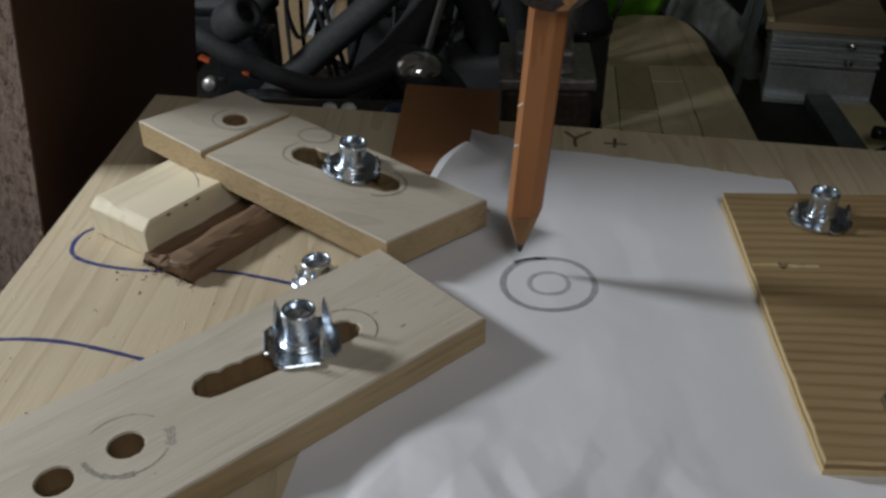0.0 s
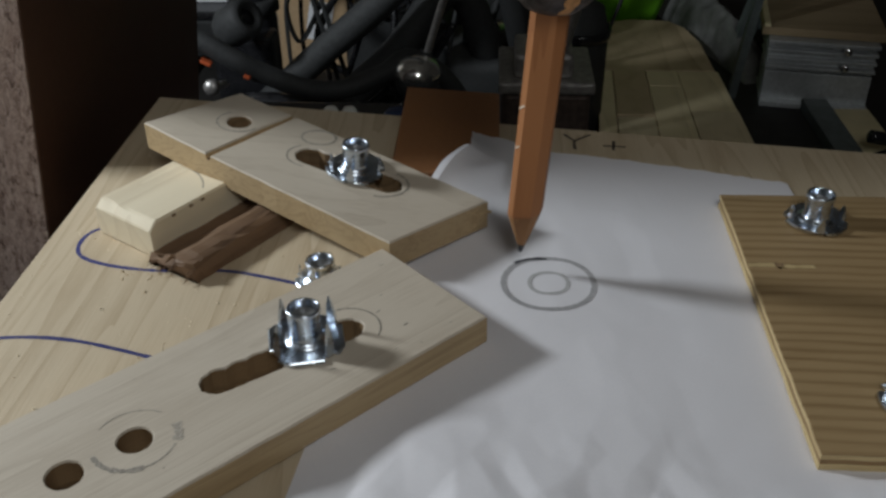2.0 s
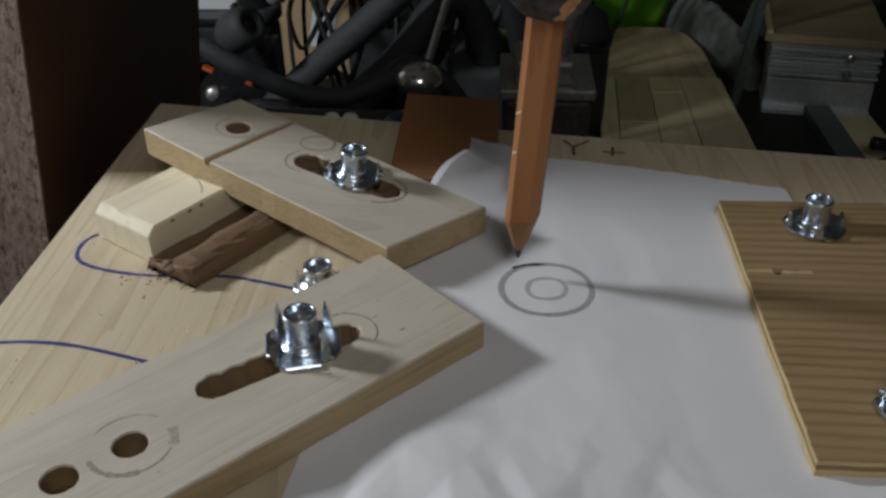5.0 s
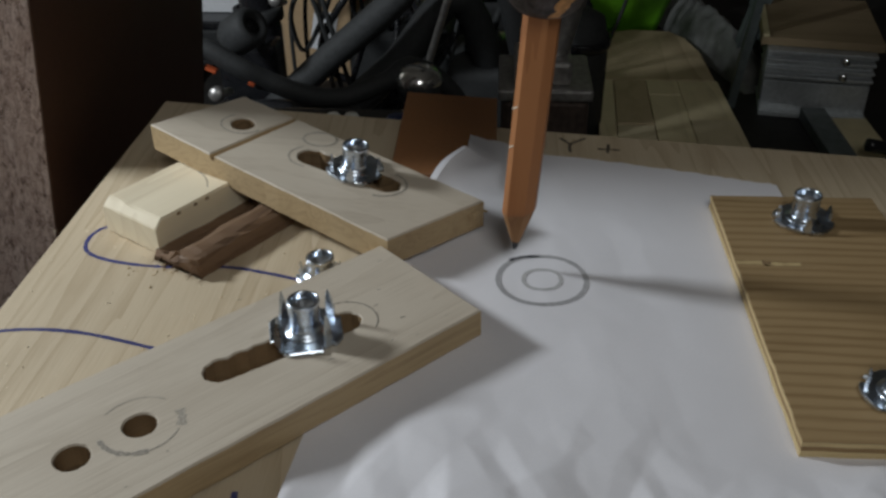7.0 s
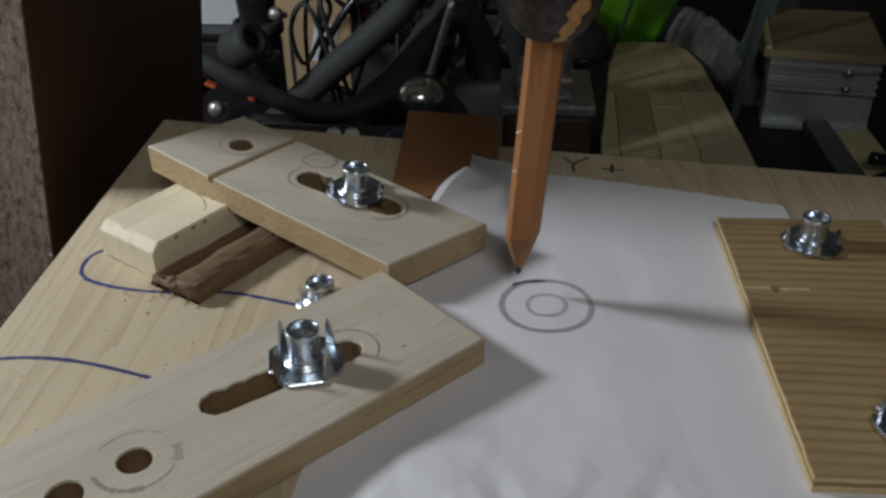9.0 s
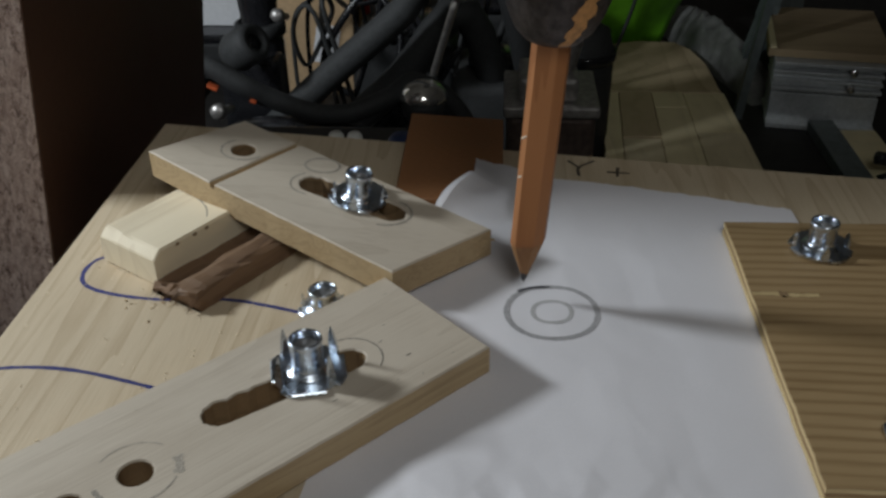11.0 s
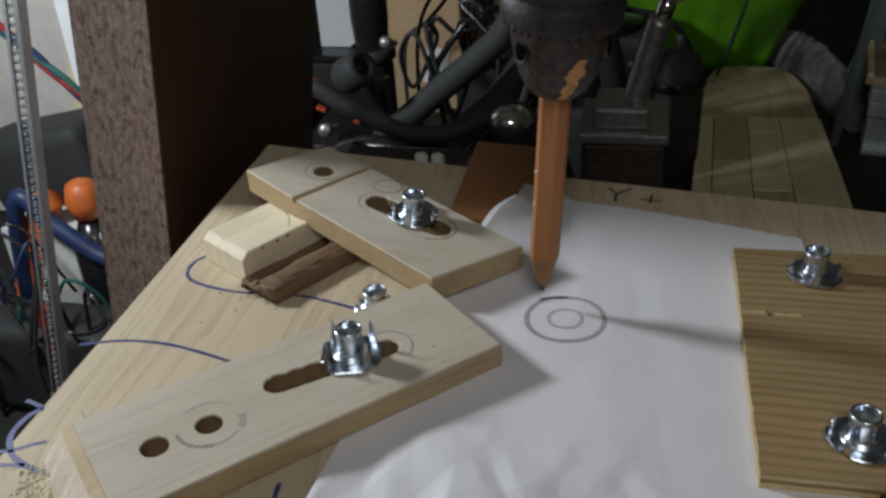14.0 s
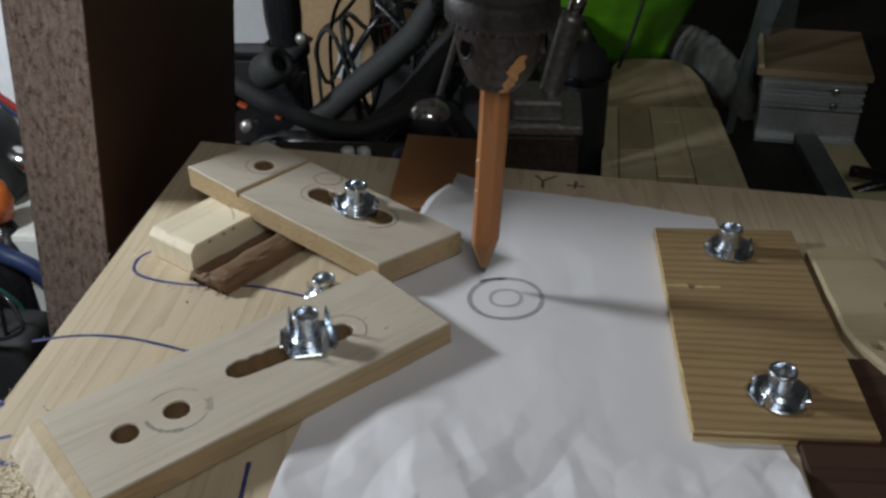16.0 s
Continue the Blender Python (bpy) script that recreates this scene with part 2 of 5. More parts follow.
def slab(outline, holes, z0, z1, edge=0.0004, bm=None, jitter=0.0, side_index=0, hole_index=0, seed=1):
    """A board: an anticlockwise outline with through holes, with eased edges."""
    bm = bm or bmesh.new()
    rnd = random.Random(seed)

    def ring_verts(loop, z):
        return [bm.verts.new((x, y, z)) for x, y in loop]

    def band(lower, upper, index):
        n = len(lower)
        for i in range(n):
            f = bm.faces.new((lower[i], lower[(i + 1) % n], upper[(i + 1) % n], upper[i]))
            f.material_index = index

    def cap(loops, flip):
        edges = []
        for vs in loops:
            for i in range(len(vs)):
                a, b = vs[i], vs[(i + 1) % len(vs)]
                edges.append(bm.edges.get((a, b)) or bm.edges.new((a, b)))
        bmesh.ops.triangle_fill(bm, use_beauty=True, use_dissolve=False, edges=edges)

    if jitter:
        dense = []
        for i, p in enumerate(outline):
            q = outline[(i + 1) % len(outline)]
            n = max(1, int(math.dist(p, q) / 0.006))
            dense += [(p[0] + (q[0] - p[0]) * k / n + (rnd.uniform(-jitter, jitter) if k else 0), p[1] + (q[1] - p[1]) * k / n + (rnd.uniform(-jitter, jitter) if k else 0)) for k in range(n)]
        outline = dense
    bottom = ring_verts(outline, z0)
    upper = ring_verts(outline, z1 - edge)
    top = ring_verts(inset(outline, edge), z1)
    band(bottom, upper, side_index)
    band(upper, top, 0)
    tops, bottoms = [top], [bottom]
    for h in holes:
        hb, hu, ht = ring_verts(h, z0), ring_verts(h, z1 - edge), ring_verts(inset(h, -edge * 0.8), z1)
        band(hb, hu, hole_index)
        band(hu, ht, 0)
        tops.append(ht)
        bottoms.append(hb)
    cap(tops, False)
    cap(bottoms, True)
    return bm


def circle_loop(x, y, r, n=28, wob=0.0, seed=3):
    rnd = random.Random(seed)
    return [(x + (r + rnd.uniform(-wob, wob)) * math.cos(2 * math.pi * i / n), y + (r + rnd.uniform(-wob, wob)) * math.sin(2 * math.pi * i / n)) for i in range(n)]


def slot_loop(ax, ay, bx, by, r, n=9, wob=0.0, seed=4, scallop=0.0):
    """A slot from a to b; scallop: how far the drilled bites stand out along its sides near a."""
    rnd = random.Random(seed)
    ang = math.atan2(by - ay, bx - ax)
    pts = []
    for (cx, cy), a0 in (((bx, by), ang - math.pi / 2), ((ax, ay), ang + math.pi / 2)):
        for i in range(n):
            a = a0 + math.pi * i / (n - 1)
            rr = r + rnd.uniform(-wob, wob)
            pts.append((cx + rr * math.cos(a), cy + rr * math.sin(a)))
        ox, oy = ((ax, ay) if (cx, cy) == (bx, by) else (bx, by))
        for i in range(1, 32):
            k = i / 32
            near_a = k if (cx, cy) == (bx, by) else 1 - k
            rr = r + rnd.uniform(-wob, wob) * 0.3 + (scallop * max(0.0, (near_a - 0.45) / 0.55) * (abs(math.sin(near_a * 21.0)) - 0.85) if (cx, cy) == (bx, by) else 0.0)
            a = a0 + math.pi
            pts.append((cx + (ox - cx) * k + rr * math.cos(a), cy + (oy - cy) * k + rr * math.sin(a)))
    return pts


def ease(bm, width, segments=2):
    bmesh.ops.bevel(bm, geom=bm.edges[:], offset=width, segments=segments, profile=0.6, affect="EDGES", clamp_overlap=True)
    return bm


def box(sx, sy, sz, cx=0, cy=0, cz=0, width=0.0, segments=2, rot=None, bm=None):
    one = bmesh.new()
    bmesh.ops.create_cube(one, size=1, matrix=Matrix.Diagonal((sx, sy, sz, 1)))
    if width:
        ease(one, width, segments)
    bmesh.ops.transform(one, matrix=Matrix.Translation((cx, cy, cz)) @ (rot or Matrix()), verts=one.verts)
    if bm is None:
        return one
    me = bpy.data.meshes.new("tmp")
    one.to_mesh(me)
    one.free()
    bm.from_mesh(me)
    bpy.data.meshes.remove(me)
    return bm


def lathe(profile, n=40, bm=None, place=None, closed=False):
    """A turned shape about z: (radius, height) rows."""
    bm = bm or bmesh.new()
    place = place or Matrix()
    rows = []
    for r, h in profile:
        rows.append([bm.verts.new(place @ Vector((max(r, 1e-5) * math.cos(2 * math.pi * i / n), max(r, 1e-5) * math.sin(2 * math.pi * i / n), h))) for i in range(n)])
    for a, b in zip(rows, rows[1:] + ([rows[0]] if closed else [])):
        for i in range(n):
            bm.faces.new((a[i], a[(i + 1) % n], b[(i + 1) % n], b[i]))
    if not closed:
        bm.faces.new(rows[0][::-1])
        bm.faces.new(rows[-1])
    return bm


def smooth_path(points, steps=8):
    pts = [Vector(p) for p in points]
    pts = [2 * pts[0] - pts[1]] + pts + [2 * pts[-1] - pts[-2]]
    out = []
    for i in range(1, len(pts) - 2):
        p0, p1, p2, p3 = pts[i - 1:i + 3]
        for k in range(steps):
            t = k / steps
            out.append(0.5 * (2 * p1 + (p2 - p0) * t + (2 * p0 - 5 * p1 + 4 * p2 - p3) * t * t + (3 * p1 - p0 - 3 * p2 + p3) * t ** 3))
    out.append(pts[-2])
    return out


def tube(points, radius, n=10, steps=8, bm=None, taper=None):
    """A round bar or cable through the points."""
    bm = bm or bmesh.new()
    path = smooth_path(points, steps) if steps > 1 else [Vector(p) for p in points]
    rows, side = [], None
    for i, p in enumerate(path):
        d = (path[min(i + 1, len(path) - 1)] - path[max(i - 1, 0)]).normalized()
        side = (side - d * side.dot(d)).normalized() if side else d.orthogonal().normalized()
        up = d.cross(side)
        r = radius if taper is None else radius + (taper - radius) * i / (len(path) - 1)
        rows.append([bm.verts.new(p + r * (math.cos(2 * math.pi * k / n) * side + math.sin(2 * math.pi * k / n) * up)) for k in range(n)])
    for a, b in zip(rows, rows[1:]):
        for k in range(n):
            bm.faces.new((a[k], a[(k + 1) % n], b[(k + 1) % n], b[k]))
    bm.faces.new(rows[0][::-1])
    bm.faces.new(rows[-1])
    return bm


def stroke(points, width, height, thick=0.00008, steps=10, uneven=0.15, seed=5, gaps=0.0):
    """A drawn line, laid on a surface given by height(x, y)."""
    rnd = random.Random(seed)
    bm = bmesh.new()
    path = smooth_path([(*p, 0) for p in points], steps)
    prev = None
    for i, p in enumerate(path):
        d = (path[min(i + 1, len(path) - 1)] - path[max(i - 1, 0)]).normalized()
        nrm = Vector((-d.y, d.x, 0))
        w = width * 0.5 * (1 + rnd.uniform(-uneven, uneven))
        a, b = p + nrm * w, p - nrm * w
        row = [bm.verts.new((q.x, q.y, height(q.x, q.y) + thick)) for q in (a, b)]
        if prev and rnd.random() >= gaps:
            bm.faces.new((prev[0], prev[1], row[1], row[0]))
        prev = row
    return bm


# ---- bench board and panel ----
bench = thing("workbench_board", Matrix(), "pale pine workbench board with blue marker lines", "bench", kind="structure")
part("board", slab([(-0.0955, -0.30), (0.62, -0.30), (0.62, 0.335), (0.24, 0.394), (-0.0865, 0.4435)], [], -0.027, 0.0, 0.0006), PINE_BENCH, bench)
flat = lambda x, y: 0.0
for pts, wd in (
    ([(-0.066, 0.3275), (-0.0735, 0.3225), (-0.0752, 0.3141), (-0.0715, 0.3062), (-0.060, 0.3010), (-0.0418, 0.2983), (-0.019, 0.2990), (-0.004, 0.2960), (0.012, 0.2912)], 0.0016),
    ([(-0.0952, 0.2553), (-0.0775, 0.2600), (-0.0573, 0.2596), (-0.0325, 0.2533), (-0.020, 0.2485)], 0.0016),
    ([(-0.088, 0.218), (-0.091, 0.214), (-0.092, 0.209), (-0.092, 0.205), (-0.09, 0.2), (-0.085, 0.194), (-0.079, 0.191), (-0.074, 0.189), (-0.068, 0.188)], 0.0021),
    ([(-0.097, 0.221), (-0.093, 0.22), (-0.088, 0.218)], 0.0018),
    ([(-0.091, 0.195), (-0.087, 0.196), (-0.084, 0.198), (-0.081, 0.2), (-0.077, 0.202)], 0.0016),
    ([(-0.087, 0.189), (-0.082, 0.19), (-0.078, 0.19)], 0.002),
    ([(0.0105, 0.1950), (0.0115, 0.1850), (0.0125, 0.1760)], 0.0016),
):
    part("marker_line", stroke(pts, wd, flat, 0.00006), BLUE_INK, bench, "blue marker line")
for pts in (
    [(0.1040, 0.4085), (0.1085, 0.4020)], [(0.1155, 0.4085), (0.1085, 0.4020), (0.1080, 0.3945)],
    [(0.1250, 0.4025), (0.1240, 0.3940)], [(0.1200, 0.3980), (0.1295, 0.3970)],
):
    part("pencil_mark", stroke(pts, 0.0013, flat, 0.00006), BENCH_MARK, bench, "dark pencil letter mark")

panel = thing("chipboard_panel", Matrix.Translation((-0.1143, 0.372, 0.0)) @ Matrix.Rotation(radians(7.7), 4, "Y"), "dark brown laminated chipboard panel standing beside the bench", "panel")
part("core", box(0.0380, 0.236, 0.9, -0.0200, 0.1180, 0.05), CHIPBOARD, panel, "raw speckled chipboard edge")
part("laminate", box(0.0008, 0.2355, 0.9, -0.0005, 0.1183, 0.05), MELAMINE, panel, "dark brown laminate facing")

# ---- paper sheet ----
def ramp(v):
    v = max(0.0, min(1.0, v))
    return v * v * (3 - 2 * v)


def paper_left(y):
    """Left border of the sheet; it turns in at the lifted corner."""
    edge = 0.021 + 0.042 * max(0.0, min(1.0, (min(y, 0.354) - 0.11) / 0.285)) ** 2.5
    return edge + 0.0150 * max(0.0, min(1.0, (y - 0.354) / 0.017))


def facet(x, y, scale, shift):
    """Flat facets with sharp creases between them, -1 to 1."""
    w = noise.noise_vector(Vector((x * scale * 0.55, y * scale * 0.55, shift))) * 0.55
    u, v = (0.86 * x - 0.50 * y) * scale + w.x, (0.50 * x + 0.86 * y) * scale + w.y
    i, j = math.floor(u), math.floor(v)
    fu, fv = u - i, v - j

    def corner(a, b):
        q = math.sin((i + a) * 127.1 + (j + b) * 311.7 + shift * 74.7) * 43758.5453
        return 2 * (q - math.floor(q)) - 1

    if fu + fv < 1:
        h = corner(0, 0)
        return h + (corner(1, 0) - h) * fu + (corner(0, 1) - h) * fv
    h = corner(1, 1)
    return h + (corner(0, 1) - h) * (1 - fu) + (corner(1, 0) - h) * (1 - fv)


def paper_z(x, y):
    """Height of the creased sheet: crumpled at its near end, nearly flat under the boards."""
    low = ramp((0.244 - y) / 0.075)
    under_plate = ramp((y - 0.196) / 0.020) * ramp((x - 0.125) / 0.035)
    free = (0.10 + 0.90 * low) * (1 - 0.96 * under_plate)
    z = 0.0006 + 0.0028 * low * (1 - under_plate)
    z += free * (0.0026 * facet(x, y, 43.0, 1.0) + 0.0009 * facet(x, y, 105.0, 4.0))
    z += 0.00022 * (1 - under_plate) * facet(x, y, 62.0, 7.0)
    z += 0.0006 * free * noise.noise(Vector((x * 14, y * 14, 0.3)))
    z = max(z, 0.00025)
    over = max(0.0, min(1.0, (y - 0.352) / 0.012)) * max(0.0, min(1.0, (0.090 - x) / 0.013))
    z += 0.0042 * over * over * (3 - 2 * over)
    if y > 0.345:
        z += 0.0085 * ramp((y - 0.348) / 0.022) * (1 - 0.7 * ramp((y - 0.374) / 0.02)) * math.exp(-max(0.0, x - paper_left(y)) / 0.0085)
    if y < 0.212 and x > 0.160:
        z += 0.22 * (x - 0.160) * min(1.0, (0.212 - y) / 0.015) * (0.75 + 0.5 * facet(x, y, 70.0, 11.0))
    return z


def paper_sheet():
    sheet = thing("paper_sheet", Matrix(), "crumpled white paper with pencilled circles lying on the bench", "paper")
    bm = bmesh.new()
    nu, nv = 190, 320
    rnd = random.Random(2)
    grid = []
    for j in range(nv + 1):
        v = j / nv
        row = []
        for i in range(nu + 1):
            u = i / nu
            y_left, y_right = 0.11 + 0.285 * v, 0.115 + 0.2515 * v
            y = y_left + (y_right - y_left) * u + (0.0035 * math.sin(math.pi * u) * v)
            left = paper_left(y_left)
            right = 0.1885 + 0.0012 * math.sin(9 * v)
            x = left + (right - left) * u
            if j == nv:
                y += 0.0010 * noise.noise(Vector((u * 22, 0, 0))) + rnd.uniform(-0.0004, 0.0004)
            row.append(bm.verts.new((x, y, paper_z(x, y))))
        grid.append(row)
    for j in range(nv):
        for i in range(nu):
            bm.faces.new((grid[j][i], grid[j][i + 1], grid[j + 1][i + 1], grid[j + 1][i]))
    leaf = part("sheet", bm, PAPER, sheet, smooth=True)
    strip = bmesh.new()
    prev = None
    for k in range(15):
        y = 0.350 + 0.0215 * k / 14
        x, base = paper_left(y), paper_z(paper_left(y), y)
        w = 0.4 + 0.6 * math.sin(math.pi * min(0.62, 0.1 + 0.6 * k / 14))
        row = [strip.verts.new(q) for q in ((x, y, base), (x - 0.0022 * w, y + 0.0008, base - 0.0003), (x - 0.0042 * w, y + 0.0016, base - 0.0022))]
        if prev:
            for s in range(2):
                strip.faces.new((prev[s], row[s], row[s + 1], prev[s + 1]))
        prev = row
    part("folded_edge", strip, PAPER, leaf, "bright turned-up paper edge", True)
    cx, cy = 0.0928, 0.2949
    def ring_pts(r, squash=0.985, wob=0.0002):
        return [(cx + r * math.cos(a), cy + squash * r * math.sin(a) + wob * math.sin(3 * a)) for a in [2 * math.pi * k / 36 for k in range(37)]]
    part("drawn_circle", stroke(ring_pts(0.0151), 0.0019, paper_z, 0.00012, 4), PENCIL_LINE, leaf, "grey pencil circle")
    part("drawn_circle", stroke(ring_pts(0.0064), 0.0014, paper_z, 0.00012, 4), PENCIL_FAINT, leaf, "faint small pencil circle")
    part("pencil_stroke", stroke([(0.0815, 0.3065), (0.0850, 0.3083), (0.0890, 0.3092), (0.0925, 0.3094)], 0.0013, paper_z, 0.00018, 8, 0.3), PENCIL_HEAVY, leaf, "heavy dark pencil stroke")
    return sheet


paper_sheet()

# ---- fence boards ----
def tee_nut(label, flange_r, barrel_h, prong_h, cut, square, lean):
    """A zinc tee nut, lying flange down with its barrel and prongs up; the prongs are cut out of the flange's rim."""
    nut = thing("tee_nut", Matrix(), label, "tee nut", "tee nuts")
    bm = bmesh.new()
    n = 96
    loop = []
    for i in range(n):
        a = 2 * math.pi * i / n
        q = (a + math.pi / 4) % (math.pi / 2) - math.pi / 4
        side = (a + math.pi / 2 + math.pi / 4) % (math.pi / 2) - math.pi / 4
        r = min(flange_r, square / math.cos(side))
        off = abs(abs(q) - 0.62)
        if q > 0 and off < cut:
            r -= 0.0026 * math.sqrt(max(0.0, 1 - (off / cut) ** 4))
        loop.append((r * math.cos(a), r * math.sin(a)))
    slab(loop, [circle_loop(0, 0, 0.0038, 24)], 0.0, 0.0011, 0.0003, bm)
    for v in bm.verts:
        d = math.hypot(v.co.x, v.co.y)
        v.co.z += 0.0006 * max(0.0, (d - 0.0080) / 0.0035) * math.cos(2 * math.atan2(v.co.y, v.co.x))
    lowest = min(v.co.z for v in bm.verts)
    for v in bm.verts:
        v.co.z -= lowest
    part("flange", bm, ZINC, nut)
    h = barrel_h
    part("barrel", lathe([(0.0037, 0.0003), (0.0067, 0.0011), (0.0065, 0.0016), (0.0060, 0.0021), (0.0052, 0.0025), (0.0048, 0.0032), (0.0047, 0.0045), (0.0047, h - 0.0022), (0.0049, h - 0.0014), (0.0049, h - 0.0004), (0.0047, h), (0.0042, h), (0.0040, h - 0.0005), (0.0040, 0.0003)], 40, closed=True), ZINC, nut, smooth=True)
    part("thread", lathe([(0.0040 - 0.0005 * (k % 2), 0.001 + 0.0006 * k) for k in range(int((h - 0.0028) / 0.0006))], 24), STEEL_BORE, nut, "dull grey threaded bore")
    prong = bmesh.new()
    rows = []
    for k, w in enumerate((0.0030, 0.0031, 0.0027, 0.0021, 0.0012, 0.0003)):
        z = prong_h * k / 5
        twist = 0.5 * k / 5
        th = 0.0009 if k < 5 else 0.0003
        rows.append([prong.verts.new((flange_r - 0.0020 + lean * z + dx * th * math.cos(twist) - dy * w * math.sin(twist), dy * w * math.cos(twist) + dx * th * math.sin(twist) + 0.0003 * k / 5, z + 0.0004)) for dx, dy in ((-0.5, -0.5), (0.5, -0.5), (0.5, 0.5), (-0.5, 0.5))])
    for a, b_ in zip(rows, rows[1:]):
        for k in range(4):
            prong.faces.new((a[k], a[(k + 1) % 4], b_[(k + 1) % 4], b_[k]))
    prong.faces.new(rows[0][::-1])
    prong.faces.new(rows[-1])
    first = part("prong", prong, ZINC, nut)
    first.matrix_local = Matrix.Rotation(0.62, 4, "Z")
    for k in (1, 2, 3):
        p = first.copy()
        scene.collection.objects.link(p)
        p.parent = nut
        p.matrix_local = Matrix.Rotation(0.62 + k * math.pi / 2 + (0.06, -0.05, 0.04)[k - 1], 4, "Z")
    return nut


# near arm: local x runs from its far tip to its cut end
ARM_T = 0.0108
near_place = Matrix.Translation((0.0547, 0.2809, 0.0008)) @ Matrix.Rotation(radians(44.4 + 180), 4, "Z")
near_inv = near_place.inverted()


def local(m, x, y, z=0.0):
    p = m @ Vector((x, y, z))
    return p.x, p.y


near = thing("slotted_arm", near_place, "pale pine slotted arm with two drilled holes on the bench", "wooden arm", "slotted arms")
L, W = 0.1405, 0.0255
sa, sb = local(near_inv, -0.0012, 0.2303), local(near_inv, 0.0312, 0.2550)
ha, hb = local(near_inv, -0.0168, 0.2072), local(near_inv, -0.0302, 0.1946)
# Slot and hole walls take the darkened pine in place of shade.
near_board = part("arm_board", slab([(0, -W), (L, -W - 0.0005), (L, W), (0, W)], [slot_loop(*sa, *sb, 0.0049, 15, wob=0.0003, scallop=0.0016), circle_loop(*ha, 0.0045, wob=0.0001), circle_loop(*hb, 0.0046, wob=0.0001, seed=8)], 0.0004, ARM_T - 0.0008, 0.0005, jitter=0.00012, side_index=1, hole_index=2), [PINE_ARM, PINE_EDGE, PINE_MARK_SHADE], near)
bm = bmesh.new()
rnd = random.Random(21)
rows = []
for k in range(13):
    y = -W + 2 * W * k / 12
    e = L + 0.0105 + rnd.uniform(-0.0007, 0.0007)
    rows.append([bm.verts.new(q) for q in ((L, y, 0.0004), (L, y, ARM_T - 0.0009), (L + 0.0040, y, 0.0082 + rnd.uniform(-0.0004, 0.0004)), (e + 0.0015, y, 0.0004))])
for a, c in zip(rows, rows[1:]):
    for k in range(4):
        bm.faces.new((a[k], a[(k + 1) % 4], c[(k + 1) % 4], c[k])).material_index = 1 if k == 2 else 0
bm.faces.new(rows[0])
bm.faces.new(rows[-1][::-1])
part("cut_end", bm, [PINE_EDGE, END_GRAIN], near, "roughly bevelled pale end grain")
arm_h = lambda x, y: ARM_T - 0.0008


def smudge_ring(parent, x, y, r, a0, a1, height, width=0.0012, squash=1.0, gaps=0.25, seed=3, name="pencil_ring"):
    n = max(6, int(abs(a1 - a0) / 14))
    pts = [(x + r * math.cos(radians(a0 + (a1 - a0) * k / n)), y + squash * r * math.sin(radians(a0 + (a1 - a0) * k / n))) for k in range(n + 1)]
    return part(name, stroke(pts, width * (1 - 0.5 * gaps), height, 0.00006, 3, 0.4, seed), PENCIL_SMUDGE, parent, "worn smudged pencil ring")


smudge_ring(near_board, *ha, 0.0108, -8, 76, arm_h, 0.0016, gaps=0.2)
smudge_ring(near_board, *ha, 0.0110, 138, 172, arm_h, 0.0024, gaps=0.1, seed=5)
smudge_ring(near_board, *ha, 0.0108, 76, 132, arm_h, 0.0007, gaps=0.5, seed=6)
smudge_ring(near_board, *ha, 0.0110, 205, 300, arm_h, 0.0005, gaps=0.5, seed=8)
smudge_ring(near_board, *sb, 0.0100, 120, 260, arm_h, 0.0007, gaps=0.4, seed=7)
rnd = random.Random(31)
for k in range(20):
    x, y = rnd.uniform(0.004, L - 0.004), rnd.uniform(-W + 0.003, W - 0.003)
    if min(math.dist((x, y), p) for p in (sa, sb, ha, hb, ((sa[0] + sb[0]) / 2, (sa[1] + sb[1]) / 2))) < 0.012:
        continue
    l = rnd.choice((0.0005, 0.0006, 0.0008, 0.0018))
    part("speck", stroke([(x, y), (x + l, y + rnd.uniform(-0.0003, 0.0003))], 0.00035, arm_h, 0.00006, 4, 0.5, k), PENCIL_SMUDGE, near_board, "dark speck in the wood")

# far arm: rests on the block and slopes down to the paper
def far_top(x, y):
    return -0.0011 - 0.1010 * x + 0.0636 * y


def sloped(bm):
    for v in bm.verts:
        v.co.z += far_top(v.co.x, v.co.y)
    return bm


far = thing("slotted_arm", Matrix(), "pale pine slotted arm propped on a block, with a saw kerf", "wooden arm", "slotted arms")
c_l, c_t, c_tr, c_tf = (-0.0606, 0.3575), (-0.0304, 0.3888), (0.0718, 0.3285), (0.0395, 0.2975)
g_n, g_f = (-0.0326, 0.3402), (-0.0070, 0.3750)
k_n, k_f = (-0.0306, 0.3390), (-0.0050, 0.3738)
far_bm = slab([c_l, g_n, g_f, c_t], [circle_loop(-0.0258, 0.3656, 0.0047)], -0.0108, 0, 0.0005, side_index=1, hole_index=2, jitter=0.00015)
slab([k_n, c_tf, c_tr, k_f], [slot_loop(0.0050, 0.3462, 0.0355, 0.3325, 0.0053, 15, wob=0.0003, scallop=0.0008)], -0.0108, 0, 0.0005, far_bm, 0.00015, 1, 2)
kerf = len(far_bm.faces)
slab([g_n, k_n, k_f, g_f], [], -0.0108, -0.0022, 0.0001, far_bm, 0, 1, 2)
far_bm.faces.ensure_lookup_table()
# The kerf floor gets the darkened pine too, its shade painted in.
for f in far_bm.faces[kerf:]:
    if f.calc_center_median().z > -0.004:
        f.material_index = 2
far_board = part("arm_board", sloped(far_bm), [PINE_ARM, PINE_EDGE, PINE_MARK_SHADE], far)
rnd = random.Random(52)
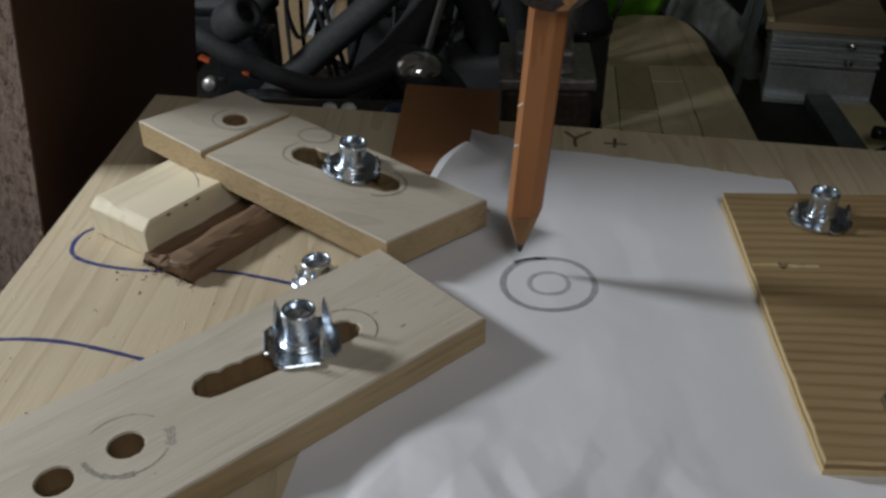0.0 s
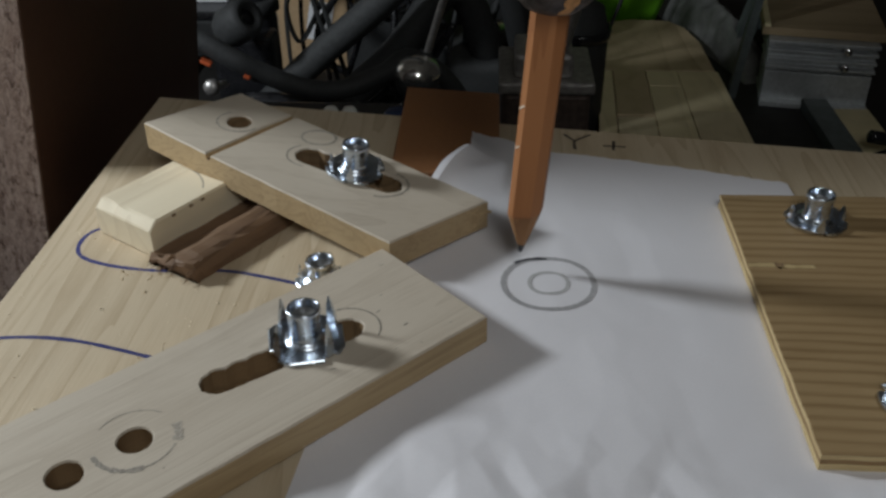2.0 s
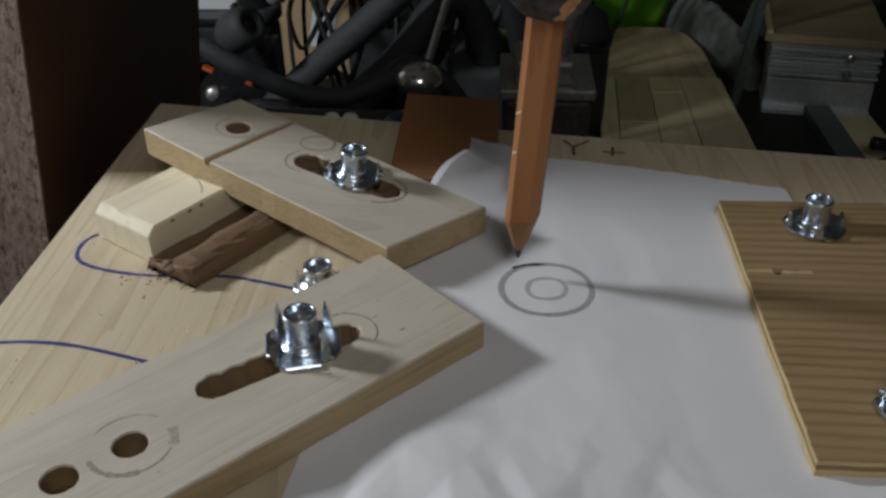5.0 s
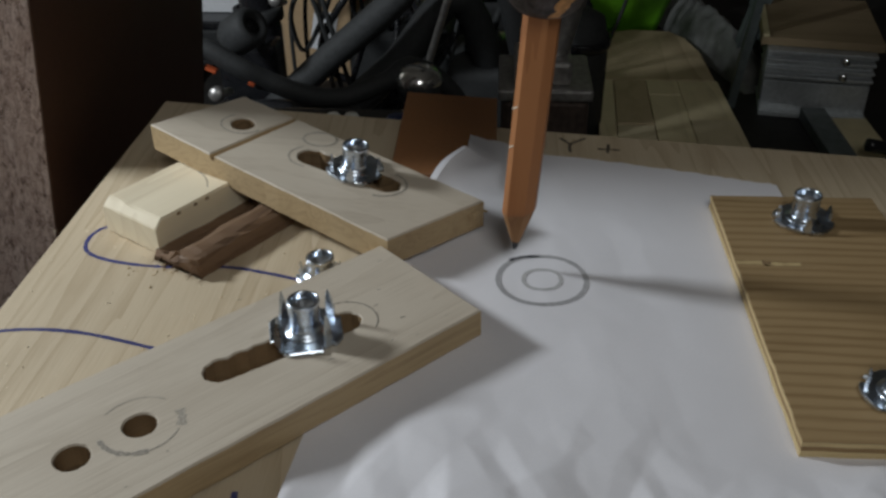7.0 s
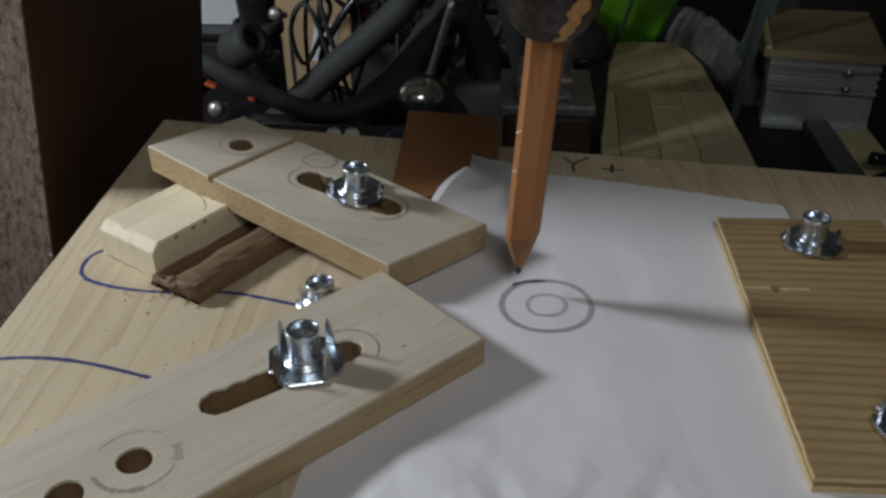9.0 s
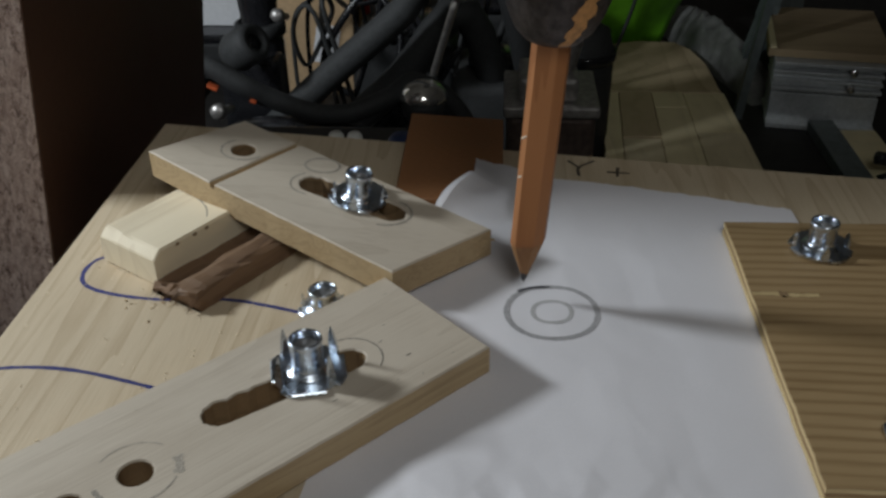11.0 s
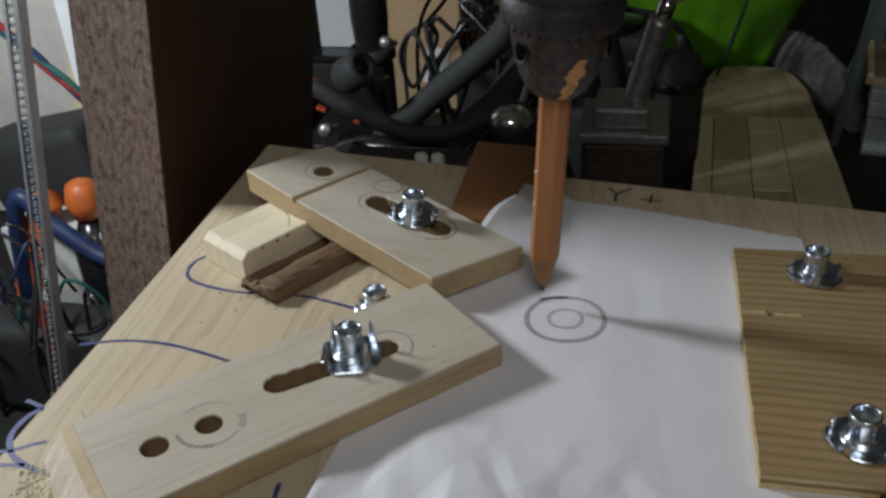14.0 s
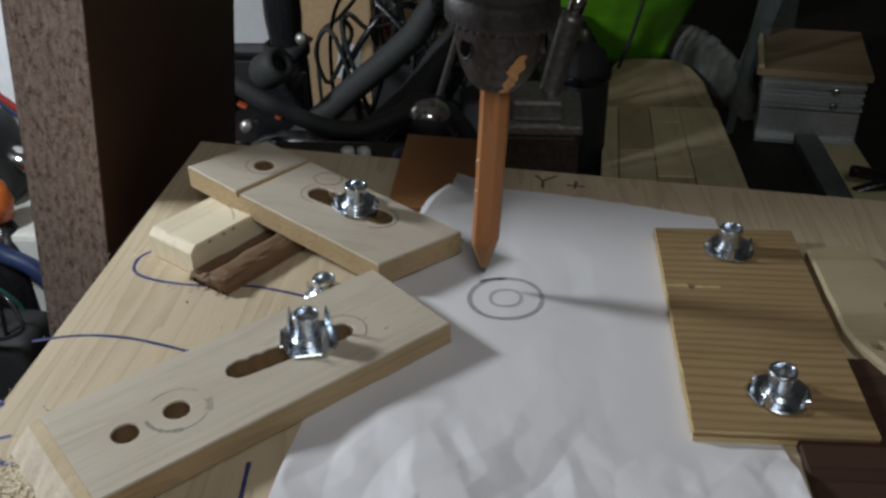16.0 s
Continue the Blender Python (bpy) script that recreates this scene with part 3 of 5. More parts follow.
for k in range(9):
    u = rnd.uniform(0.0, 1.0)
    x, y = 0.0718 - 0.0045 * u, 0.3285 - 0.0045 * u
    part("splinter", tube([(x - 0.0010, y - 0.0004, far_top(x, y) - 0.0030 - 0.0060 * rnd.random()), (x + 0.0016, y + 0.0004, far_top(x, y) - 0.0035 - 0.0050 * rnd.random())], rnd.uniform(0.0006, 0.0014), 6, 1, taper=0.0004), PINE_EDGE, far_board, "torn splinter at the corner")
part("pencil_ring", stroke([(0.0063 + 0.0066 * math.cos(a), 0.3597 + 0.0052 * math.sin(a)) for a in [2 * math.pi * k / 20 for k in range(21)]], 0.0009, far_top, 0.00007, 3, 0.4), PENCIL_SMUDGE, far_board, "worn pencil ring")

smudge_ring(far_board, -0.0258, 0.3656, 0.0085, 120, 330, far_top, 0.0010, 0.9, 0.3, 9)
smudge_ring(far_board, 0.0330, 0.3325, 0.0100, -100, 60, far_top, 0.0011, 0.85, 0.2, 10)
smudge_ring(far_board, 0.0050, 0.3462, 0.0085, 120, 260, far_top, 0.0009, 0.9, 0.4, 12)

# block under the far arm
block_dir = math.radians(57.5)
block = thing("wooden_block", Matrix.Translation((-0.0446, 0.3055, 0.0)) @ Matrix.Rotation(block_dir, 4, "Z"), "pale pine block with a rough brown tongue along its side", "wooden block")
bm = bmesh.new()
prof = [(0.0004, 0.0002), (0.0, 0.0008), (0.0, 0.0108), (0.0006, 0.0116), (0.0030, 0.0136), (0.0040, 0.0139), (0.064, 0.0139), (0.064, 0.0002)]
rnd = random.Random(16)
rows = []
for y in (0.0, 0.0006, 0.006, 0.012, 0.018, 0.024, 0.0294, 0.0300):
    rim = 0.0007 if y in (0.0, 0.0300) else 0.0
    rows.append([bm.verts.new((x + rnd.uniform(-0.0003, 0.0003) * (0.0003 < x < 0.01), y, z - (rim if z > 0.010 else 0) + rnd.uniform(-0.0002, 0.0002) * (x < 0.01 and z > 0.009))) for x, z in prof])
for a, c in zip(rows, rows[1:]):
    for k in range(len(prof)):
        bm.faces.new((a[k], a[(k + 1) % len(prof)], c[(k + 1) % len(prof)], c[k]))
bm.faces.new(rows[0])
bm.faces.new(rows[-1][::-1])
part("body", bm, PINE_BLOCK, block)
part("pencil_arc", stroke([(0.0358, 0.0173), (0.0348, 0.0130), (0.0318, 0.0075), (0.0266, 0.0020)], 0.0005, lambda x, y: 0.0139, 0.00006, 5, 0.3), PENCIL_SMUDGE, block, "thin pencil arc")
for x in (0.0110, 0.0190, 0.0245):
    part("chip", box(0.0016, 0.0004, 0.0010, x, -0.0001, 0.0126, 0.0001, 1), PINE_MARK_SHADE, block, "small dark chipped spot")
bm = bmesh.new()
rnd = random.Random(6)
prof = [(-0.0002, 0.0002), (-0.0002, 0.0030), (-0.0040, 0.0026), (-0.0085, 0.0034), (-0.0120, 0.0068), (-0.0150, 0.0074), (-0.0195, 0.0072), (-0.0222, 0.0062), (-0.0236, 0.0030), (-0.0240, 0.0002)]
rows = []
for x in [-0.0022, -0.0012, 0.0, 0.0018] + [0.0040 + 0.0052 * k for k in range(12)]:
    torn = x < 0.001
    row = []
    for y, z in prof:
        row.append(bm.verts.new((x + (rnd.uniform(-0.0022, 0.0016) if torn else 0), y + rnd.uniform(-0.0003, 0.0003) * (y < -0.001), z if z < 0.001 else z * (0.82 if x < -0.002 else 1) + rnd.uniform(-0.0005, 0.0005) * (2 if torn else 1))))
    rows.append(row)
for a, c in zip(rows, rows[1:]):
    for k in range(len(prof)):
        bm.faces.new((a[k], a[(k + 1) % len(prof)], c[(k + 1) % len(prof)], c[k]))
bm.faces.new(rows[0])
bm.faces.new(rows[-1][::-1])
part("tongue", bm, TONGUE_WOOD_SHADED, block, "rough brown rebate tongue, darkened for shade")
for k in range(26):
    y, ln = rnd.uniform(-0.0235, -0.0005), rnd.uniform(0.0012, 0.0038)
    z = rnd.uniform(0.0008, 0.0060 if y < -0.010 else 0.0030)
    tip = (-0.0020 - ln, y + rnd.uniform(-0.0006, 0.0006), max(0.0003, z - rnd.uniform(0.0002, 0.0022)))
    part("splinter", tube([(0.0006, y, z), (-0.0012, y, z - 0.0002), tip], rnd.uniform(0.0003, 0.0007), 5, 2, taper=0.0001), TONGUE_WOOD_SHADED, block, "torn splinter")

# plywood plate
ply = thing("plywood_plate", Matrix.Translation((0.1889, 0.2808, 0.0005)), "small striped plywood plate carrying two tee nuts", "plywood plate")
PW, PL = 0.0303, 0.0667
for k, (z0, z1, m) in enumerate(((0.0, 0.0020, PLY_EDGE), (0.0020, 0.0038, PLY_CORE), (0.0038, 0.0055, [PLY_TOP, PLY_EDGE]))):
    o = -0.0002 * (k == 1)
    part("veneer", slab([(-PW - o, -PL - o), (PW + o, -PL - o), (PW + o, PL + o), (-PW - o, PL + o)], [circle_loop(-0.0197, 0.0195, 0.0016, 12, 0.0003)] if k == 2 else [], z0, z1, 0.0002, jitter=0.0002, side_index=1 if k == 2 else 0, hole_index=1 if k == 2 else 0, seed=k), m, ply)

ply_h = lambda x, y: 0.0055
part("split", stroke([(-0.0300, 0.0195), (-0.0230, 0.0197), (-0.0160, 0.0190), (-0.0085, 0.0192)], 0.0020, ply_h, 0.00008, 8, 0.25, 12), PLY_EDGE, ply, "pale torn split in the veneer")
part("nail_hole", stroke([(-0.0214, 0.0197), (-0.0185, 0.0196)], 0.0026, ply_h, 0.00016, 8, 0.4, 13), PINE_MARK_SHADE, ply, "dark nail hole")

nut = tee_nut("shiny zinc tee nut with tall bent prongs and a lobed flange", 0.0120, 0.0125, 0.0108, 0.20, 0.0108, -0.05)
nut.matrix_world = pose(0.0204, 0.2482, ARM_T + 0.0002, 0, 0, 14)
nut = tee_nut("shiny zinc tee nut with short prongs and a round flange", 0.0108, 0.0113, 0.0062, 0.13, 0.0106, 0.0)
nut.matrix_world = Matrix.Translation((0.0228, 0.3390, far_top(0.0228, 0.3390) + 0.0003)) @ Matrix.Rotation(radians(5.8), 4, "Y") @ Matrix.Rotation(radians(3.6), 4, "X") @ Matrix.Rotation(radians(52), 4, "Z")
copy_thing(nut, pose(0.1885, 0.3290, 0.0062, 0, 0, 50))
copy_thing(nut, pose(0.1900, 0.2330, 0.0062, 0, 0, 20))
nut = tee_nut("small zinc tee nut in shade between the arms", 0.0088, 0.0082, 0.0058, 0.16, 0.0084, 0.02)
nut.matrix_world = pose(0.0162, 0.2945, 0.0003, 0, 0, 50)

light_plank = thing("pine_offcut", Matrix(), "pale pine offcut lying behind the plywood plate", "wood offcut")
part("board", slab([(0.2222, 0.3320), (0.2228, 0.2740), (0.2250, 0.2660), (0.2320, 0.2500), (0.2440, 0.2360), (0.2760, 0.2320), (0.2840, 0.2600), (0.2620, 0.3000), (0.2520, 0.3160), (0.2470, 0.3290), (0.2410, 0.3365), (0.2330, 0.3360)], [circle_loop(0.2330, 0.2640, 0.0022, 14, 0.0004)], 0.0002, 0.0062, 0.0012, jitter=0.0003), OFFCUT, light_plank)
part("knot", slab(circle_loop(0.2455, 0.2900, 0.0030, 16, 0.0006), [], 0.0062, 0.0063, 0.00002), PINE_MARK_SHADE, light_plank, "dark oval knot")
red_plank = thing("red_brown_plank", Matrix(), "dark red-brown plank lying on the bench", "plank")
part("board", slab([(0.1930, 0.1000), (0.3600, 0.1000), (0.3600, 0.2600), (0.2150, 0.2600), (0.1930, 0.2200)], [], 0.0002, 0.0030, 0.0006), RED_WOOD, red_plank)
tile = thing("hardboard_offcut", Matrix(), "red-brown hardboard offcut overhanging the bench edge", "hardboard")
part("board", slab([(0.0325, 0.3650), (0.0760, 0.3650), (0.0758, 0.4425), (0.0322, 0.4490)], [], 0.0004, 0.0040, 0.0004), HARDBOARD, tile)
for x, y in ((0.0440, 0.4400), (0.0490, 0.4392), (0.0600, 0.4368), (0.0700, 0.4395)):
    part("nail_hole", slab(circle_loop(x, y, 0.0007, 10), [], 0.0040, 0.00405, 0.00002), PINE_MARK_SHADE, tile, "small dark nail hole")

# ---- drill chuck and pencil ----
TIP, NECK = Vector((0.0831, 0.3017, 0.0087)), Vector((0.0887, 0.2935, 0.0960))
axis = (NECK - TIP).normalized()
drill_place = Matrix.Translation(TIP) @ axis.to_track_quat("Z", "Y").to_matrix().to_4x4()
NL = (NECK - TIP).length


def pencil():
    p = thing("pencil", drill_place @ Matrix.Rotation(radians(-52), 4, "Z"), "orange-brown wooden pencil with a knife-cut point", "pencil")
    sect = [(0.0054, 0.0012), (0.0030, 0.0042), (-0.0030, 0.0042), (-0.0054, 0.0012), (-0.0054, -0.0016), (-0.0030, -0.0042), (0.0030, -0.0042), (0.0054, -0.0016)]
    def sweep(rows_):
        bm = bmesh.new()
        rs = [[bm.verts.new((x * k, y * k, z + dz * (x / 0.0054))) for x, y in sect] for z, k, dz in rows_]
        for a, b in zip(rs, rs[1:]):
            for i in range(8):
                bm.faces.new((a[i], a[(i + 1) % 8], b[(i + 1) % 8], b[i]))
        bm.faces.new(rs[0][::-1])
        bm.faces.new(rs[-1])
        return bm
    part("shaft", sweep([(0.0165, 0.97, 0.0018), (0.0172, 1.0, 0.0018), (NL + 0.012, 1.0, 0)]), PENCIL_PAINT, p)
    part("cut_point", sweep([(0.0036, 0.26, 0), (0.0100, 0.62, 0.0006), (0.0164, 0.97, 0.0017)]), PENCIL_WOOD, p, "whittled bare wood")
    part("lead", sweep([(0.0, 0.09, 0), (0.0014, 0.18, 0), (0.0040, 0.27, 0)]), GRAPHITE, p, "dark graphite tip")
    for z, ln in ((0.0420, 0.0030), (0.0560, 0.0036)):
        lean = Matrix.Translation((-0.00425, -0.00295, z)) @ Matrix.Rotation(radians(-47), 4, "Z") @ Matrix.Rotation(radians(-40), 4, "Y")
        bmk = box(ln, 0.0005, 0.0006, 0, 0, 0, 0.0001, 1)
        bmesh.ops.transform(bmk, matrix=lean, verts=bmk.verts)
        part("nick", bmk, END_GRAIN, p, "pale nick in the paint")
    return p


pencil()


def chuck():
    c = thing("drill_chuck", drill_place @ Matrix.Translation((0, 0, NL)) @ Matrix.Diagonal((0.86, 0.86, 1.10, 1)), "grimy steel drill chuck gripping a pencil", "drill chuck")
    nose = part("nose", lathe([(0.0060, 0.0004), (0.0078, 0.0), (0.0100, 0.0007), (0.0128, 0.0030), (0.0156, 0.0075), (0.0174, 0.0125), (0.0187, 0.0180), (0.0197, 0.0225), (0.0203, 0.0250)], 48), STEEL_DIRTY, c, "scuffed grimy nose", True)
    bm = bmesh.new()
    prof = [(0.0190, 0.0242), (0.0222, 0.0245), (0.0232, 0.0262), (0.0232, 0.0320), (0.0222, 0.0328), (0.0222, 0.0345), (0.0236, 0.0355), (0.0236, 0.0700), (0.0225, 0.0715), (0.0190, 0.0715)]
    lathe(prof, 60, bm)
    sleeve = part("sleeve", bm, STEEL_BLACK, c, "blackened knurled sleeve", True)
    for i in range(40):
        a = 2 * math.pi * i / 40
        part("tooth", box(0.0030, 0.0019, 0.0020, 0.0213, 0, 0.0246, 0.0004, 1), STEEL_DIRTY, sleeve).matrix_local = Matrix.Rotation(a, 4, "Z")
    for deg in (-167, -47, 73):
        hole = lathe([(0.0027, -0.002), (0.0029, 0.0004), (0.0033, 0.0007), (0.0033, -0.002)], 20, closed=True)
        q = part("key_hole_rim", hole, STEEL_DIRTY, nose, "key hole rim")
        at = Matrix.Rotation(radians(deg), 4, "Z") @ Matrix.Translation((0.0189, 0, 0.0172)) @ Matrix.Rotation(radians(82), 4, "Y")
        q.matrix_local = at
        # A solid black disc, not a recess, paints the hole's dark inside.
        dark = part("key_hole", lathe([(0.0028, -0.002), (0.0028, 0.0004)], 20), KEY_HOLE_SHADE, nose, "black disc painted for the key hole's shade")
        dark.matrix_local = at
    patch = bmesh.new()
    rnd = random.Random(9)
    prof = [(0.0078, 0.0), (0.0100, 0.0007), (0.0128, 0.0030), (0.0156, 0.0075), (0.0174, 0.0125), (0.0187, 0.0180)]
    def nose_r(h):
        for (r0, h0), (r1, h1) in zip(prof, prof[1:]):
            if h <= h1:
                return r0 + (r1 - r0) * (h - h0) / (h1 - h0)
        return prof[-1][0]
    prev = None
    for k in range(15):
        h = 0.0004 + 0.0162 * k / 14
        mid = -108 + 16 * k / 14 + rnd.uniform(-2, 2)
        half = (5 + 7 * math.sin(math.pi * (k + 2) / 17)) * rnd.uniform(0.55, 1.3)
        row = [patch.verts.new(((nose_r(h) + 0.0002) * math.cos(radians(mid + s * half)), (nose_r(h) + 0.0002) * math.sin(radians(mid + s * half)), h)) for s in (-1, -0.5, 0, 0.5, 1)]
        if prev:
            for s in range(4):
                patch.faces.new((prev[s], prev[s + 1], row[s + 1], row[s]))
        prev = row
    part("paint_patch", patch, ORANGE_PAINT, nose, "flaking orange paint patch")
    return c


chuck()

# ---- behind the bench ----
CARD = plain("cardboard", (0.48, 0.33, 0.19), 0.8, 0, 200, 0.15)
WHITE_LABEL = plain("white_label", (0.72, 0.73, 0.76), 0.7, 0, 200, 0.06)
GREEN_BAG = plain("green_plastic", (0.10, 0.30, 0.012), 0.4, 0, 60, 0.25)
GREY_FILM = plain("crumpled_grey_film", (0.15, 0.15, 0.145), 0.4, 0, 90, 0.4, 0.6)
ALU = plain("dull_aluminium", (0.46, 0.48, 0.49), 0.4, 0.5, 260, 0.2)
GREY_PAINT = plain("grey_green_paint", (0.11, 0.13, 0.13), 0.5, 0.2, 120, 0.3)
RUST_IRON = plain("brown_cast_iron", (0.070, 0.050, 0.042), 0.55, 0.5, 200, 0.5, 0.6)
IRON = plain("worn_iron", (0.31, 0.295, 0.285), 0.40, 0.75, 260, 0.4, 0.4)
ORANGE_PLASTIC = plain("orange_plastic", (0.55, 0.13, 0.03), 0.4, 0, 120, 0.2)
RED_ORANGE = plain("red_orange_plastic", (0.38, 0.07, 0.02), 0.5, 0, 120, 0.3)
RED_PLASTIC = plain("red_plastic", (0.26, 0.02, 0.015), 0.4, 0, 120, 0.2)
BLUE_PLASTIC = plain("dark_blue_cable", (0.02, 0.035, 0.10), 0.45, 0, 200, 0.3)
TEAL_WIRE = plain("teal_wire", (0.02, 0.10, 0.09), 0.45, 0, 200, 0.3)
CREAM = plain("cream_board", (0.62, 0.54, 0.33), 0.7, 0, 60, 0.1)
PALE_GREY = plain("pale_grey_board", (0.74, 0.70, 0.65), 0.8, 0, 40, 0.15)
GALV = plain("galvanised_strip", (0.36, 0.37, 0.39), 0.45, 0.5, 300, 0.25)
WHITE_PLASTIC = plain("white_plastic", (0.66, 0.66, 0.62), 0.4, 0, 120, 0.1)

shelf = thing("lower_shelf", Matrix.Translation((0.62, 1.15, -0.235)), "dark lower shelf behind the bench", "shelf", kind="structure")
part("board", box(1.75, 1.4, 0.03, 0, 0, 0, 0.002), SHELF_DARK, shelf)
low = thing("side_shelf", Matrix.Translation((-0.68, 0.85, -0.387)), "dark low side shelf", "shelf", kind="structure")
part("board", box(0.85, 1.6, 0.03, 0, 0, 0, 0.002), SHELF_DARK, low)

far_plank = thing("bench_plank", Matrix.Translation((0.0, 0.0, -0.2095)), "grubby pale laminated plank made of glued staves", "plank")
LEFT, RIGHT = lambda y: 0.1555 + 0.068 * (y - 0.60), lambda y: 0.3075 - 0.012 * max(0.0, y - 0.90)
cols = ((0.0, 0.13), (0.13, 0.40), (0.40, 0.66), (0.66, 1.0))
rnd = random.Random(12)
for c, (u0, u1) in enumerate(cols):
    cuts = ((0.58, 0.97), (0.58, 0.745, 0.858, 0.97), (0.58, 0.80, 0.93, 0.97), (0.58, 0.87, 0.97))[c]
    for y0, y1 in zip(cuts, cuts[1:]):
        quad = [(LEFT(y) + (RIGHT(y) - LEFT(y)) * u, y) for u, y in ((u0, y0 + 0.0006), (u1, y0 + 0.0006), (u1, y1 - 0.0006), (u0, y1 - 0.0006))]
        quad = [(x + (0.0003 if k in (0, 3) else -0.0003), y) for k, (x, y) in enumerate(quad)]
        part("stave", slab(quad, [], -0.0105, 0.0095 + rnd.uniform(-0.0006, 0.0006), 0.0008), rnd.choice((FAR_PLANK, FAR_PLANK_PALE, FAR_PLANK, FAR_PLANK_DARK_SHADE)) if c else FAR_PLANK_PALE, far_plank)
# Far end split off and darkened: the shadow across the plank is painted.
end = [(LEFT(0.973), 0.973), (RIGHT(0.973), 0.973), (RIGHT(1.06), 1.06), (0.296, 1.105), (0.280, 1.130), (0.235, 1.135), (0.205, 1.125), (LEFT(1.07), 1.07)]
part("shaded_end", slab(end, [], -0.0105, 0.0075, 0.0030), FAR_PLANK_DARK_SHADE, far_plank, "rounded plank end darkened for the shadow on it")


def rod(name, pts, r, mat, label, category, n=14, taper=None, steps=8):
    ob = mesh_object(name, tube(pts, r, n, steps, None, taper), mat, smooth=True)
    for a, c in ((pts[0], pts[1]), (pts[-1], pts[-2])):
        if r > 0.007:
            d = (Vector(c) - Vector(a)).normalized() * 0.012
            part("end_cap", tube([Vector(a) - d * 0.1, Vector(a) + d], r * 1.08, n, 1), BLACK_GLOSS, ob, "black plastic end cap", True)
    return tagged(ob, label, category)


# vice with its screw handle
vice = thing("bench_vice", Matrix.Translation((0.107, 0.615, -0.22)), "dark iron bench vice with a slanting steel handle", "vice")
part("body", box(0.058, 0.060, 0.155, 0, 0.015, 0.0775, 0.004), RUST_IRON, vice)
part("base", box(0.075, 0.085, 0.012, 0, 0.015, 0.006, 0.003), RUST_IRON, vice)
part("jaw_plate", box(0.062, 0.066, 0.008, 0, 0.015, 0.159, 0.002), IRON, vice, "worn grey jaw plate")
part("jaw", box(0.038, 0.040, 0.016, -0.002, 0.010, 0.171, 0.003), IRON, vice, "worn grey jaw")
vice_handle = part("handle", tube([(0.006, 0.01, 0.176), (0.014, 0.012, 0.208), (0.021, 0.014, 0.235)], 0.0085, 14, 6), IRON, vice, "worn steel handle", True)
part("handle_neck", tube([(0.021, 0.014, 0.232), (0.026, 0.016, 0.250)], 0.0062, 14, 2), CHROME, vice_handle, "shiny handle neck", True)
part("handle_knob", lathe([(0.002, -0.012), (0.0085, -0.009), (0.0112, 0.0), (0.0085, 0.009), (0.002, 0.012)], 20, place=Matrix.Translation((0.028, 0.017, 0.256))), CHROME, vice_handle, "shiny handle knob", True)

# bent black bars and tubes
rod("bent_bar", [(-0.150, 0.66, -0.060), (-0.135, 0.655, -0.052), (-0.111, 0.655, -0.066), (-0.091, 0.66, -0.079), (-0.064, 0.66, -0.089), (-0.036, 0.66, -0.090), (-0.008, 0.675, -0.084), (0.012, 0.70, -0.082), (0.045, 0.72, -0.120), (0.075, 0.73, -0.215)], 0.0074, BLACK_RUBBER, "bent black rubber-covered bar among the clutter", "bar")
rod("foam_tube", [(-0.130, 0.76, -0.160), (-0.113, 0.76, -0.142), (-0.064, 0.76, -0.098), (-0.004, 0.76, -0.046), (0.06, 0.78, 0.02), (0.12, 0.80, -0.21)], 0.0118, BLACK_RUBBER, "thick black foam-covered tube", "tube", steps=4)
rod("foam_tube", [(-0.090, 0.80, -0.190), (-0.064, 0.80, -0.166), (-0.012, 0.80, -0.118), (0.044, 0.81, -0.064), (0.085, 0.85, -0.21)], 0.0140, BLACK_RUBBER, "black tube leaning in the clutter", "tube", steps=4)
rod("foam_tube", [(-0.175, 0.70, -0.20), (-0.150, 0.69, -0.150), (-0.120, 0.68, -0.118), (-0.070, 0.67, -0.112), (-0.02, 0.66, -0.120), (0.03, 0.64, -0.205)], 0.0125, BLACK_GLOSS, "black tube lying low in the clutter", "tube", steps=4)

bell = thing("bell", Matrix.Translation((0.0165, 0.680, -0.2195)) @ Matrix.Diagonal((0.87, 0.87, 0.97, 1)), "small chrome bell dome on a black bracket", "bell")
part("dome", lathe([(0.0200, 0.1375), (0.0207, 0.1385), (0.0203, 0.1405), (0.0188, 0.1440), (0.0150, 0.1478), (0.0088, 0.1502), (0.0, 0.1510)], 36), BELL_METAL, bell, "chrome dome", True)
part("cup", lathe([(0.010, 0.116), (0.0165, 0.124), (0.0192, 0.1330), (0.0192, 0.1376)], 30), BLACK_RUBBER, bell, "black cup", True)
part("bracket", tube([(0, 0.002, 0.0), (0, 0.004, 0.06), (0, 0, 0.132)], 0.007, 12, 4), BLACK_GLOSS, bell, "black bracket", True)
lever = thing("lever", Matrix.Translation((0.036, 0.72, -0.22)), "thin steel lever with a black knob", "lever")
part("post", tube([(-0.022, 0, 0.001), (-0.020, 0, 0.07), (-0.015, 0, 0.136)], 0.0045, 10, 6), BLACK_RUBBER, lever, "black post", True)
part("stem", tube([(-0.0155, 0, 0.132), (-0.010, 0, 0.150), (0.004, 0.0, 0.195)], 0.0030, 10, 6), IRON, lever, "dull steel stem", True)
part("collar", lathe([(0.003, -0.005), (0.0052, -0.004), (0.0052, 0.004), (0.003, 0.005)], 16, place=Matrix.Translation((0.007, 0, 0.199))), IRON, lever, "shiny collar", True)
part("knob", lathe([(0.002, -0.012), (0.010, -0.009), (0.0125, 0.0), (0.010, 0.009), (0.002, 0.012)], 20, place=Matrix.Translation((-0.008, 0.0, 0.218))), BLACK_GLOSS, lever, "black knob", True)

